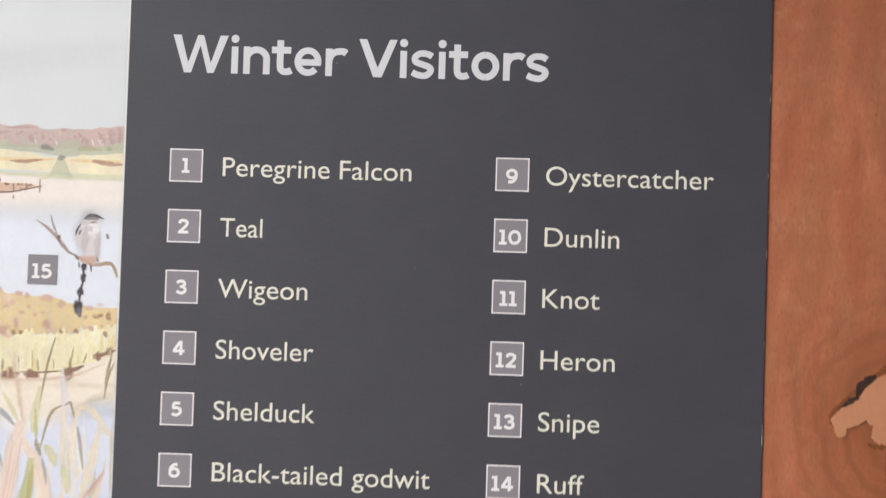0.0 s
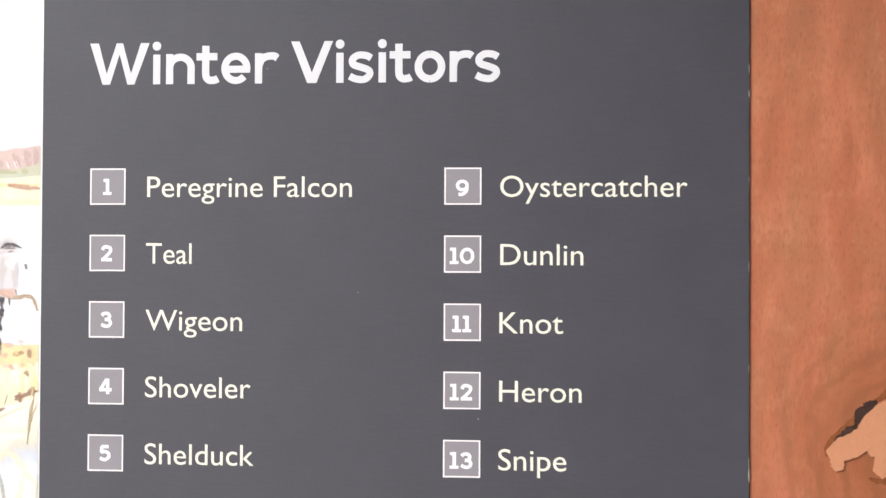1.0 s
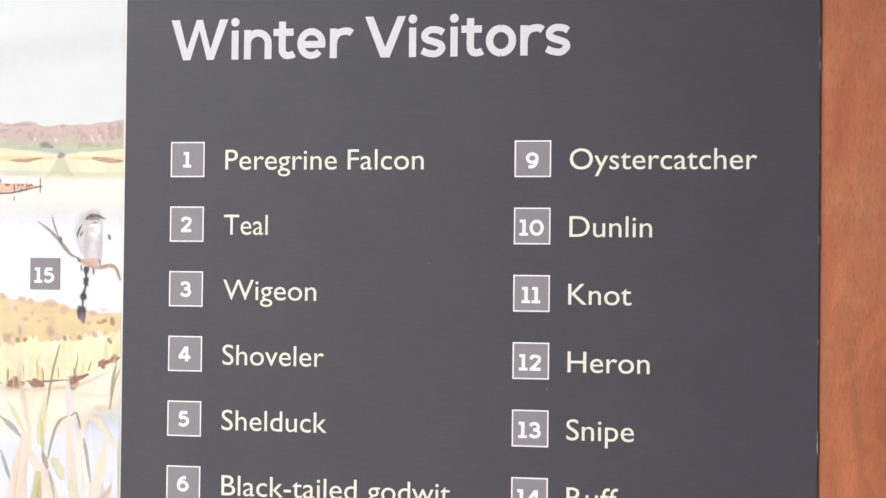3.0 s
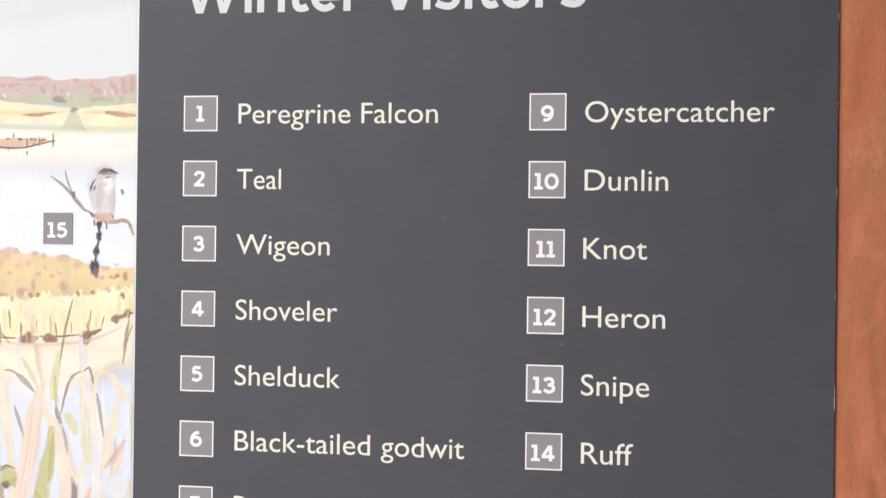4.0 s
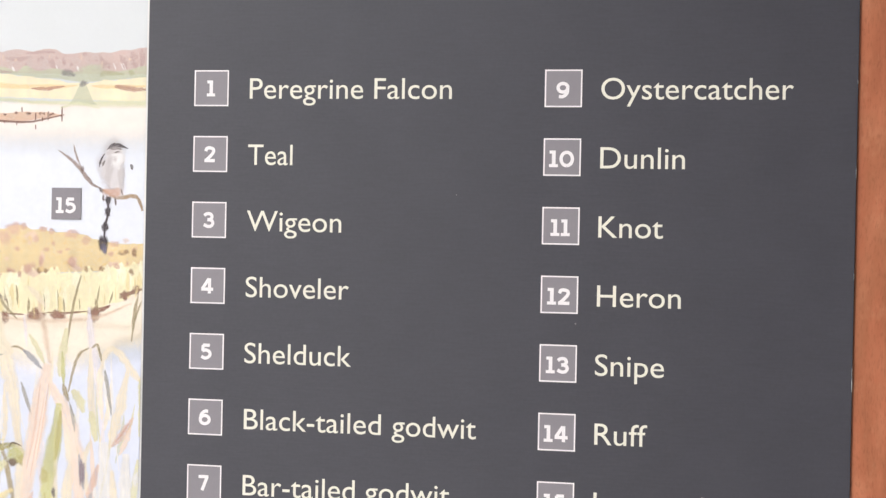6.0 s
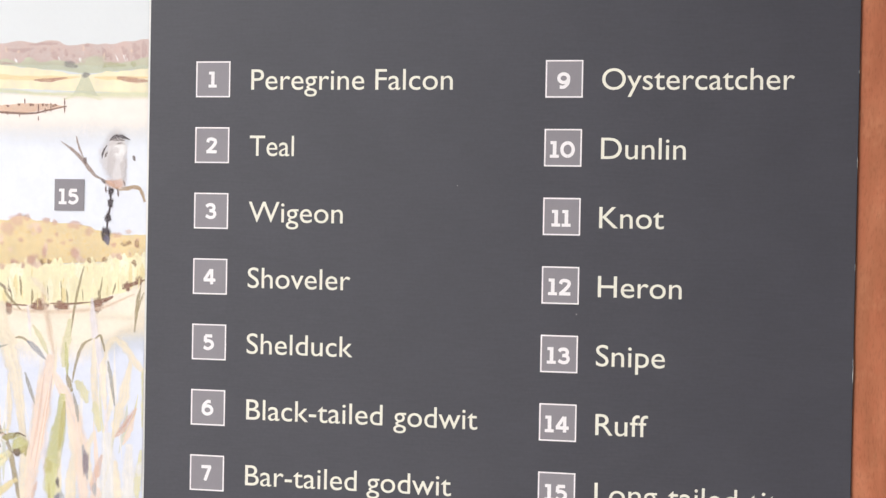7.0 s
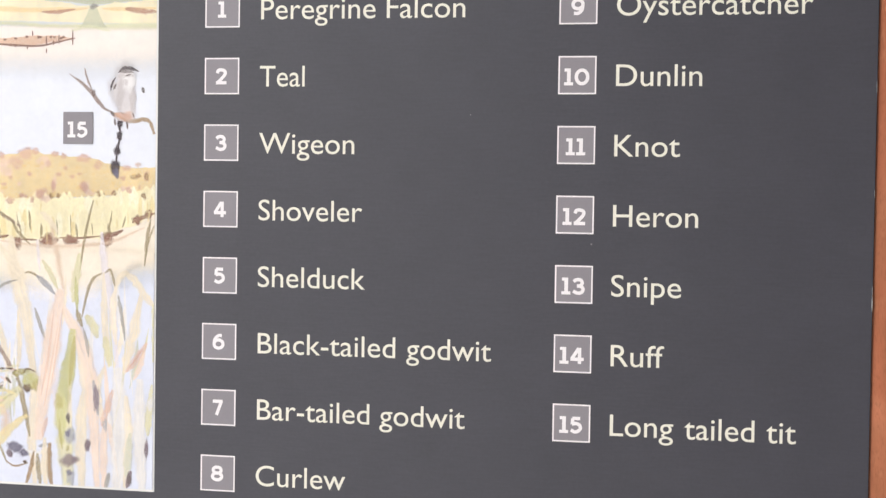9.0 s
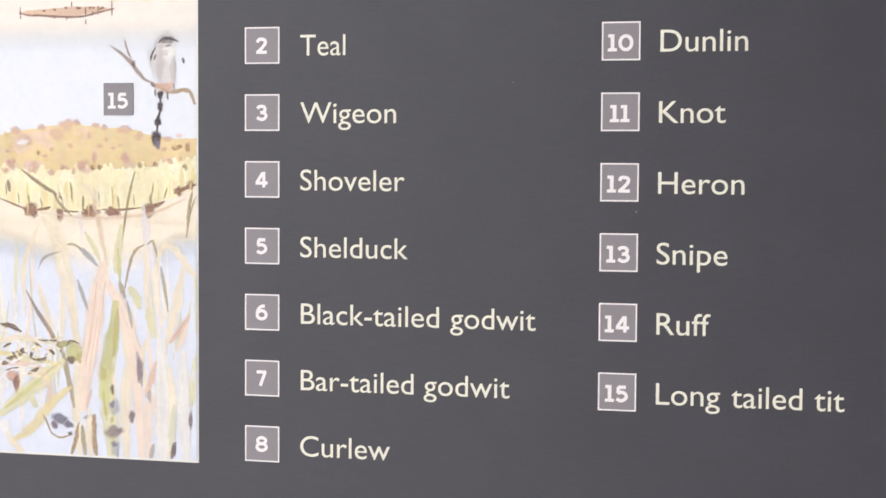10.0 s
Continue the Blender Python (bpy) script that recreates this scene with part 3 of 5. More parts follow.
stroke("ink", [(-64.0, -37.9), (-66.4, -41.9), (-67.1, -45.8)], 1.2, 0.3)
stroke("ink_soft", [(-61.6, -35.0), (-58.1, -34.6), (-53.2, -35.3)], 1.7, 0.3)
stroke("ink_soft", [(-47.8, -43.8), (-46.7, -47.0)], 1.7, 0.6)
stroke("ink_soft", [(-63.6, -41.8), (-65.4, -45.1)], 1.3, 0.3)
blob("rose", -59.5, -60.5, 6.0, 2.3)
stroke("rose", [(-64.8, -58.6), (-59.9, -59.6), (-54.3, -61.5)], 2.3, 0.3)
stroke("twig_dark", [(-53.6, -58.2), (-52.5, -61.5)], 0.8, 0.3)
stroke("twig_dark", [(-64.5, -61.6), (-64.1, -65.5)], 1.3, 0.3)
stroke("twig_dark", [(-57.1, -62.8), (-56.6, -67.7)], 1.3, 0.3)
stroke("twig_dark", [(-67.0, -57.6), (-64.8, -60.2)], 2.0, 0.3)
# far reed bed
band("sand", [(-503.2, -110.0), (-38.7, -107.1)], [(-504.7, -160.5), (-38.8, -152.1)], 1, 10)
band("reed_gold", [(-502.6, -90.6), (-353.2, -84.1), (-255.6, -88.2), (-162.3, -87.4), (-151.3, -85.1), (-140.5, -84.1), (-127.9, -82.1), (-117.2, -79.8), (-104.7, -82.4), (-90.6, -83.4), (-74.9, -84.7), (-69.0, -87.9), (-55.8, -89.5), (-38.6, -89.5)], [(-503.3, -113.6), (-162.5, -109.2), (-38.7, -105.8)])
blob("clump", -152.1, -85.1, 3.3, 2.3)
blob("clump_pale", -137.6, -88.7, 10.0, 4.7)
blob("clump_pale", -149.6, -95.3, 6.0, 3.3)
blob("clump", -126.1, -87.3, 4.7, 3.3)
blob("clump", -119.7, -82.1, 5.3, 3.3)
blob("clump_pale", -108.3, -86.7, 4.7, 2.7)
blob("clump", -105.5, -88.0, 2.0, 2.0)
blob("clump", -101.2, -82.1, 2.7, 1.7)
blob("clump", -95.9, -83.1, 2.0, 1.7)
blob("clump", -82.9, -85.0, 4.7, 2.3)
blob("clump", -74.6, -88.2, 2.7, 2.3)
blob("clump_pale", -140.7, -105.8, 6.0, 3.3)
blob("clump_pale", -130.6, -111.0, 2.7, 1.7)
blob("clump_pale", -155.9, -105.2, 4.0, 3.0)
blob("clump", -108.4, -106.2, 3.0, 3.7)
blob("clump_pale", -101.3, -99.3, 1.7, 4.0)
blob("clump_pale", -82.3, -100.9, 3.0, 3.0)
blob("clump", -64.2, -104.7, 2.0, 1.7)
blob("clump", -57.2, -89.8, 3.0, 1.7)
blob("clump_dark", -52.4, -95.0, 2.7, 1.3)
blob("clump", -44.1, -94.9, 2.0, 2.7)
blob("clump_pale", -55.2, -102.0, 2.3, 1.7)
blob("clump", -45.5, -105.8, 2.0, 1.7)
blob("clump_dark", -71.1, -105.7, 1.3, 1.7)
blob("clump_dark", -97.8, -106.8, 1.3, 1.3)
blob("clump_dark", -102.8, -106.5, 1.3, 1.3)
blob("clump_dark", -122.0, -107.6, 1.3, 1.3)
blob("clump", -119.8, -106.9, 1.7, 1.0)
blob("clump", -137.0, -98.5, 1.3, 1.3)
blob("clump", -144.2, -91.3, 3.3, 2.7)
blob("clump", -90.7, -95.1, 2.0, 1.0)
blob("clump", -117.3, -93.9, 1.7, 1.3)
blob("clump_pale", -130.5, -93.2, 3.3, 2.7)
blob("clump", -135.1, -83.4, 2.7, 2.0)
blob("clump", -113.6, -80.8, 2.3, 2.0)
blob("field_orange", -85.6, -101.5, 2.2, 1.1)
blob("clump_pale", -123.7, -99.6, 1.8, 1.3)
blob("field_orange", -95.6, -88.7, 0.7, 1.5)
blob("clump", -48.9, -101.1, 0.8, 1.2)
blob("reed_gold", -129.6, -95.9, 1.1, 0.7)
blob("clump_pale", -107.3, -88.6, 1.0, 1.0)
blob("field_orange", -109.5, -87.7, 1.4, 1.5)
blob("field_orange", -153.4, -98.8, 2.1, 1.6)
blob("clump", -64.1, -107.0, 1.0, 0.7)
blob("field_orange", -87.4, -89.8, 1.3, 1.0)
blob("clump", -94.8, -105.2, 1.8, 0.9)
blob("clump_pale", -176.3, -104.3, 1.1, 0.7)
blob("clump", -185.9, -97.3, 2.0, 1.1)
blob("clump_pale", -186.6, -91.7, 1.6, 1.1)
blob("clump", -157.4, -97.3, 1.3, 1.2)
blob("clump", -94.6, -90.3, 1.3, 1.1)
blob("clump", -59.3, -95.7, 2.2, 1.3)
blob("reed_gold", -43.7, -94.6, 2.2, 1.5)
blob("field_orange", -133.1, -102.4, 2.2, 1.2)
blob("clump_pale", -77.9, -104.9, 2.2, 0.9)
blob("clump", -99.0, -94.0, 2.0, 1.0)
blob("reed_gold", -171.0, -87.3, 2.3, 1.4)
blob("clump", -41.6, -101.8, 0.8, 1.6)
blob("reed_gold", -89.5, -99.4, 1.9, 1.4)
blob("reed_gold", -91.2, -91.9, 2.0, 0.9)
blob("field_orange", -117.5, -87.5, 1.4, 0.7)
blob("field_orange", -65.5, -98.7, 1.2, 0.8)
blob("field_orange", -157.3, -90.1, 1.3, 0.7)
blob("field_orange", -183.0, -94.6, 0.9, 1.0)
blob("reed_gold", -136.4, -98.5, 1.7, 1.4)
blob("clump_pale", -59.2, -102.1, 1.8, 1.4)
blob("field_orange", -120.3, -89.3, 1.7, 1.0)
blob("field_orange", -61.7, -102.0, 1.7, 0.8)
blob("clump", -64.2, -92.1, 1.7, 1.3)
blob("field_orange", -111.9, -89.5, 1.9, 0.9)
blob("clump", -85.9, -93.6, 1.5, 0.7)
blob("clump_pale", -62.5, -92.5, 1.8, 1.1)
blob("clump", -172.4, -105.4, 1.5, 1.7)
blob("reed_gold", -155.3, -101.6, 1.5, 1.6)
blob("clump", -133.4, -100.0, 2.2, 0.8)
blob("clump", -129.1, -96.0, 1.4, 1.2)
blob("clump", -156.7, -103.4, 2.1, 1.6)
blob("clump_pale", -167.3, -87.0, 1.2, 1.0)
blob("field_orange", -157.8, -87.7, 1.0, 0.7)
blob("field_orange", -173.5, -95.3, 0.9, 1.4)
blob("field_orange", -158.9, -87.1, 1.1, 1.3)
blob("reed_gold", -84.1, -103.5, 1.2, 1.0)
blob("field_orange", -52.1, -93.9, 1.4, 1.2)
blob("field_orange", -184.4, -95.3, 1.6, 0.8)
blob("clump_pale", -50.1, -88.2, 2.0, 1.4)
blob("clump_pale", -109.4, -90.1, 1.3, 1.2)
blob("clump_pale", -150.4, -106.0, 0.8, 1.0)
blob("field_orange", -177.4, -93.6, 0.9, 1.4)
blob("clump_pale", -142.9, -94.9, 1.8, 1.1)
blob("field_orange", -155.4, -94.6, 2.0, 1.2)
blob("field_orange", -175.1, -107.4, 1.6, 1.0)
blob("clump_pale", -160.6, -97.2, 1.7, 1.1)
blob("clump_pale", -158.2, -105.1, 0.7, 1.4)
blob("field_orange", -61.5, -106.5, 1.9, 1.2)
blob("clump_pale", -134.1, -89.7, 2.2, 1.5)
blob("field_orange", -168.8, -101.1, 1.8, 1.4)
blob("clump", -179.3, -88.0, 2.3, 1.0)
blob("field_orange", -132.6, -107.2, 1.9, 0.7)
blob("field_orange", -102.3, -105.7, 2.0, 1.3)
blob("field_orange", -77.3, -103.0, 0.7, 0.9)
band("reed_yellow", [(-503.3, -112.2), (-275.1, -108.6), (-162.5, -109.2), (-147.9, -107.1), (-133.5, -108.7), (-119.1, -107.6), (-90.8, -107.4), (-69.8, -106.3), (-55.9, -103.3), (-38.6, -102.0)], [(-504.1, -138.8), (-275.4, -125.6), (-162.6, -125.1), (-151.7, -127.6), (-140.9, -131.5), (-122.9, -131.9), (-73.3, -130.6), (-55.9, -124.0), (-38.7, -116.7)])
stroke("reed_yellow", [(-135.2, -104.7), (-135.3, -115.3)], 6.2, 0.15)
stroke("reed_yellow", [(-92.1, -103.5), (-91.9, -116.5)], 4.6, 0.15)
stroke("reed_cream", [(-188.8, -107.6), (-187.8, -115.4)], 5.5, 0.15)
stroke("reed_cream", [(-188.1, -107.3), (-187.8, -116.2)], 5.1, 0.15)
stroke("reed_yellow", [(-58.8, -103.4), (-58.7, -113.8)], 3.1, 0.15)
stroke("reed_cream", [(-139.8, -104.3), (-139.7, -117.5)], 4.4, 0.15)
stroke("reed_cream", [(-53.8, -102.9), (-53.3, -111.9)], 5.1, 0.15)
stroke("reed_yellow", [(-95.4, -104.0), (-95.7, -113.6)], 5.5, 0.15)
stroke("reed_yellow", [(-196.0, -104.7), (-195.1, -116.9)], 4.5, 0.15)
stroke("reed_yellow", [(-189.4, -105.6), (-188.8, -116.0)], 5.8, 0.15)
stroke("reed_cream", [(-62.0, -103.0), (-62.5, -111.2)], 3.3, 0.15)
stroke("reed_yellow", [(-80.5, -106.4), (-80.1, -114.2)], 5.6, 0.15)
stroke("reed_cream", [(-60.4, -105.2), (-61.3, -111.6)], 3.5, 0.15)
stroke("reed_yellow", [(-65.3, -105.7), (-66.4, -116.2)], 6.0, 0.15)
stroke("reed_cream", [(-121.1, -106.8), (-122.1, -116.5)], 4.3, 0.15)
stroke("reed_yellow", [(-186.5, -107.7), (-187.6, -117.0)], 4.4, 0.15)
stroke("reed_yellow", [(-52.4, -100.5), (-53.0, -112.4)], 2.7, 0.15)
stroke("reed_yellow", [(-74.7, -104.0), (-74.8, -111.6)], 5.9, 0.15)
stroke("reed_yellow", [(-59.6, -103.3), (-58.8, -115.3)], 5.8, 0.15)
stroke("reed_yellow", [(-70.9, -105.9), (-71.5, -112.9)], 5.5, 0.15)
stroke("reed_yellow", [(-158.4, -107.2), (-159.5, -118.0)], 5.1, 0.15)
stroke("reed_yellow", [(-107.1, -104.4), (-106.9, -114.3)], 4.5, 0.15)
stroke("reed_cream", [(-53.3, -103.3), (-52.7, -110.8)], 3.7, 0.15)
stroke("reed_cream", [(-63.9, -104.5), (-64.0, -111.4)], 4.8, 0.15)
stroke("reed_cream", [(-144.2, -105.5), (-144.8, -116.8)], 5.0, 0.15)
stroke("reed_yellow", [(-50.8, -103.2), (-50.2, -111.6)], 6.2, 0.15)
stroke("reed_cream", [(-169.5, -104.3), (-169.0, -115.4)], 4.8, 0.15)
stroke("reed_cream", [(-152.6, -104.1), (-152.2, -116.3)], 5.0, 0.15)
stroke("reed_yellow", [(-176.7, -107.7), (-177.0, -118.6)], 3.3, 0.15)
stroke("reed_cream", [(-193.7, -104.6), (-193.9, -116.6)], 5.0, 0.15)
stroke("reed_cream", [(-84.4, -105.7), (-85.2, -115.5)], 3.3, 0.15)
stroke("reed_cream", [(-165.0, -106.3), (-164.7, -113.7)], 5.1, 0.15)
stroke("reed_cream", [(-40.2, -99.2), (-40.5, -110.1)], 4.8, 0.15)
stroke("reed_yellow", [(-55.0, -103.6), (-55.4, -114.7)], 4.6, 0.15)
stroke("reed_yellow", [(-113.4, -103.5), (-113.8, -113.5)], 3.3, 0.15)
stroke("reed_yellow", [(-142.6, -105.3), (-142.0, -114.2)], 4.6, 0.15)
stroke("reed_cream", [(-52.4, -100.1), (-51.6, -113.6)], 4.4, 0.15)
stroke("reed_cream", [(-61.2, -101.3), (-60.6, -112.0)], 3.8, 0.15)
stroke("reed_yellow", [(-72.5, -102.8), (-71.8, -113.4)], 5.0, 0.15)
stroke("reed_yellow", [(-169.4, -105.0), (-169.2, -113.8)], 4.5, 0.15)
stroke("reed_yellow", [(-165.6, -107.7), (-166.7, -118.3)], 5.6, 0.15)
stroke("reed_yellow", [(-140.9, -105.7), (-141.6, -112.8)], 5.3, 0.15)
stroke("reed_cream", [(-131.1, -107.0), (-131.4, -115.3)], 3.0, 0.15)
stroke("reed_yellow", [(-63.3, -102.8), (-63.1, -114.9)], 5.5, 0.15)
stroke("reed_yellow", [(-57.0, -102.1), (-56.8, -109.6)], 5.6, 0.15)
stroke("reed_yellow", [(-84.2, -106.3), (-83.7, -115.3)], 4.7, 0.15)
stroke("reed_cream", [(-157.5, -106.2), (-158.2, -114.5)], 6.1, 0.15)
stroke("reed_yellow", [(-54.1, -100.9), (-53.8, -110.6)], 5.7, 0.15)
stroke("reed_yellow", [(-86.4, -107.0), (-87.4, -113.5)], 5.1, 0.15)
stroke("reed_cream", [(-53.3, -101.1), (-53.3, -114.5)], 3.9, 0.15)
stroke("reed_yellow", [(-159.8, -104.2), (-159.0, -113.5)], 5.4, 0.15)
stroke("reed_yellow", [(-182.8, -105.7), (-183.2, -118.5)], 4.5, 0.15)
stroke("reed_cream", [(-116.8, -107.0), (-117.4, -116.9)], 4.1, 0.15)
stroke("reed_yellow", [(-44.7, -99.9), (-44.1, -109.0)], 5.7, 0.15)
stroke("reed_cream", [(-192.1, -107.8), (-192.7, -116.3)], 4.9, 0.15)
stroke("reed_cream", [(-80.3, -105.7), (-79.5, -116.8)], 5.7, 0.15)
stroke("reed_yellow", [(-53.0, -108.1), (-52.3, -121.9)], 3.3, 0.2)
stroke("reed_yellow", [(-134.8, -121.7), (-133.9, -132.3)], 2.7, 0.2)
stroke("reed_cream", [(-192.5, -110.3), (-192.6, -121.5)], 3.0, 0.2)
stroke("reed_straw", [(-48.5, -106.2), (-47.7, -121.1)], 2.7, 0.2)
stroke("reed_yellow", [(-96.7, -119.7), (-97.1, -130.2)], 2.1, 0.2)
stroke("reed_cream", [(-46.5, -106.5), (-45.8, -120.1)], 2.4, 0.2)
stroke("reed_cream", [(-98.5, -115.6), (-97.6, -130.4)], 3.8, 0.2)
stroke("reed_yellow", [(-73.3, -118.6), (-73.4, -132.0)], 2.2, 0.2)
stroke("reed_yellow", [(-45.0, -108.4), (-44.7, -118.6)], 2.4, 0.2)
stroke("reed_straw", [(-120.1, -114.6), (-120.9, -131.5)], 3.3, 0.2)
stroke("reed_yellow", [(-154.3, -119.5), (-155.0, -128.7)], 3.7, 0.2)
stroke("reed_cream", [(-92.2, -118.0), (-92.0, -132.0)], 2.5, 0.2)
stroke("reed_straw", [(-137.4, -119.7), (-136.7, -130.5)], 2.9, 0.2)
stroke("reed_yellow", [(-129.2, -119.8), (-129.5, -130.6)], 4.2, 0.2)
stroke("reed_yellow", [(-166.2, -110.6), (-167.4, -127.8)], 2.7, 0.2)
stroke("reed_straw", [(-154.4, -118.9), (-154.2, -129.6)], 3.5, 0.2)
stroke("reed_yellow", [(-79.2, -117.1), (-78.6, -129.9)], 3.8, 0.2)
stroke("reed_cream", [(-123.8, -115.5), (-123.9, -131.2)], 3.7, 0.2)
stroke("reed_yellow", [(-171.9, -113.3), (-172.9, -125.7)], 3.3, 0.2)
stroke("reed_straw", [(-144.8, -114.9), (-145.4, -130.3)], 2.7, 0.2)
stroke("reed_cream", [(-121.1, -121.5), (-121.6, -132.1)], 2.9, 0.2)
stroke("reed_straw", [(-167.5, -114.3), (-166.9, -125.8)], 3.7, 0.2)
stroke("reed_cream", [(-165.6, -111.9), (-165.8, -127.4)], 3.0, 0.2)
stroke("reed_cream", [(-183.3, -106.5), (-182.9, -123.6)], 3.5, 0.2)
stroke("reed_straw", [(-41.2, -105.8), (-41.6, -117.0)], 2.8, 0.2)
stroke("reed_cream", [(-99.0, -117.7), (-98.5, -130.7)], 3.8, 0.2)
stroke("reed_yellow", [(-71.0, -119.3), (-70.5, -129.6)], 3.2, 0.2)
stroke("reed_cream", [(-71.4, -115.5), (-71.0, -128.7)], 2.6, 0.2)
stroke("reed_straw", [(-89.7, -121.2), (-89.5, -130.7)], 3.7, 0.2)
stroke("reed_yellow", [(-183.2, -108.5), (-182.7, -123.0)], 3.1, 0.2)
stroke("reed_straw", [(-189.9, -105.8), (-189.2, -119.8)], 4.1, 0.2)
stroke("reed_yellow", [(-63.1, -113.1), (-62.9, -126.3)], 4.1, 0.2)
stroke("reed_yellow", [(-146.2, -119.9), (-146.5, -132.4)], 2.2, 0.2)
stroke("reed_straw", [(-102.4, -118.5), (-101.5, -129.8)], 2.6, 0.2)
stroke("reed_yellow", [(-187.3, -104.7), (-187.2, -121.3)], 2.2, 0.2)
stroke("reed_yellow", [(-93.9, -118.8), (-93.7, -132.3)], 3.6, 0.2)
stroke("reed_cream", [(-189.7, -107.5), (-189.3, -121.9)], 4.3, 0.2)
stroke("reed_cream", [(-137.2, -119.5), (-136.3, -130.1)], 4.4, 0.2)
stroke("reed_cream", [(-86.7, -115.4), (-87.1, -130.8)], 2.3, 0.2)
stroke("reed_cream", [(-139.9, -121.1), (-140.6, -131.5)], 3.7, 0.2)
stroke("reed_yellow", [(-70.0, -118.2), (-69.9, -128.5)], 2.1, 0.2)
stroke("reed_yellow", [(-71.0, -117.3), (-71.5, -129.5)], 2.7, 0.2)
stroke("reed_yellow", [(-62.3, -115.5), (-62.9, -126.4)], 4.5, 0.2)
stroke("reed_yellow", [(-166.8, -116.8), (-167.4, -126.6)], 4.0, 0.2)
stroke("reed_straw", [(-127.4, -121.9), (-126.7, -132.3)], 2.7, 0.2)
stroke("reed_straw", [(-133.7, -117.9), (-133.5, -132.7)], 4.1, 0.2)
stroke("reed_foot", [(-287.0, -127.1), (-237.1, -129.3), (-199.5, -125.5), (-162.6, -124.4)], 2.3, 0.3)
stroke("stalk_olive", [(-143.8, -129.5), (-143.9, -125.7), (-144.4, -121.9)], 1.3, 0.20)
stroke("stalk_olive", [(-135.5, -130.1), (-135.8, -127.1), (-136.5, -124.2)], 1.1, 0.20)
stroke("stalk_olive", [(-124.7, -128.6), (-124.8, -122.2), (-125.3, -115.8)], 1.1, 0.20)
stroke("stalk_olive", [(-121.8, -131.2), (-122.8, -126.0), (-124.3, -120.7)], 1.1, 0.20)
stroke("stalk_olive", [(-116.4, -126.6), (-116.7, -120.7), (-117.4, -114.8)], 1.5, 0.20)
stroke("stalk_olive", [(-109.7, -131.1), (-109.4, -126.8), (-109.6, -122.6)], 1.7, 0.20)
stroke("stalk_olive", [(-90.9, -128.9), (-91.0, -123.0), (-91.5, -117.2)], 0.8, 0.20)
stroke("stalk_olive", [(-87.0, -131.5), (-87.3, -126.7), (-88.0, -122.0)], 1.3, 0.20)
stroke("stalk_olive", [(-68.1, -129.0), (-66.7, -121.6), (-65.6, -114.4)], 1.1, 0.20)
stroke("stalk_olive", [(-66.7, -129.6), (-67.2, -125.7), (-68.1, -121.8)], 1.9, 0.20)
stroke("stalk_olive", [(-59.4, -124.3), (-58.1, -120.9), (-57.3, -117.5)], 1.1, 0.20)
stroke("stalk_olive", [(-158.3, -123.1), (-158.4, -119.6), (-158.9, -116.1)], 0.9, 0.20)
stroke("stalk_olive", [(-150.3, -128.3), (-150.4, -124.6), (-151.0, -121.0)], 0.8, 0.20)
stroke("stalk_olive", [(-99.4, -129.6), (-99.5, -124.8), (-100.0, -119.9)], 0.7, 0.20)
stroke("stalk_olive", [(-77.5, -128.7), (-77.7, -125.2), (-78.2, -121.6)], 0.7, 0.20)
stroke("maroon", [(-162.6, -124.8), (-153.9, -128.0), (-145.2, -131.2)], 1.1, 0.40)
stroke("maroon", [(-138.7, -131.4), (-134.4, -130.7), (-130.1, -129.7)], 1.7, 0.40)
stroke("maroon", [(-122.9, -131.9), (-112.2, -132.1)], 1.0, 0.40)
stroke("maroon", [(-110.0, -130.8), (-98.7, -131.6)], 1.1, 0.40)
stroke("maroon", [(-98.0, -130.6), (-85.6, -130.5), (-73.3, -129.3)], 1.1, 0.40)
stroke("maroon", [(-71.6, -130.6), (-65.7, -128.6), (-58.7, -125.6)], 2.6, 0.30)
stroke("maroon", [(-53.2, -121.0), (-46.9, -118.1), (-39.4, -115.4)], 2.3, 0.40)
blob("maroon", -142.3, -131.5, 4.4, 3.5)
blob("maroon", -124.4, -133.9, 2.4, 4.0)
blob("maroon", -105.1, -132.3, 5.3, 3.5)
blob("maroon", -90.9, -131.5, 4.8, 2.7)
blob("maroon", -68.8, -130.9, 3.6, 4.0)
blob("maroon", -50.4, -119.7, 2.4, 2.5)
blob("maroon", -42.8, -116.7, 2.4, 2.5)
blob("reed_foot", -143.8, -133.5, 2.9, 1.5)
blob("reed_foot", -103.3, -133.6, 3.3, 1.5)
blob("reed_foot", -69.2, -132.5, 2.2, 1.5)
blob("clump", -154.4, -104.8, 2.6, 2.9)
blob("clump", -140.7, -107.1, 3.7, 3.3)
blob("clump_pale", -144.3, -105.1, 3.3, 2.6)
blob("clump", -129.2, -109.6, 2.6, 1.8)
blob("clump", -110.2, -105.9, 3.3, 2.9)
blob("clump_pale", -106.7, -108.5, 2.9, 2.2)
blob("clump", -122.0, -106.6, 1.8, 1.5)
blob("clump_dark", -99.2, -106.5, 1.1, 1.5)
blob("clump_dark", -103.8, -106.5, 1.1, 1.5)
blob("clump", -83.0, -101.2, 2.9, 2.9)
blob("clump_pale", -80.2, -104.1, 1.8, 1.8)
blob("clump_dark", -73.9, -105.0, 1.5, 1.5)
blob("clump_dark", -64.2, -104.7, 1.8, 1.5)
blob("clump", -55.2, -102.7, 2.2, 1.5)
blob("clump_dark", -46.2, -105.8, 1.5, 1.5)
blob("clump", -102.4, -100.6, 1.5, 2.9)
blob("clump", -115.2, -108.9, 1.5, 1.8)
blob("clump_dark", -49.6, -94.3, 1.8, 1.1)
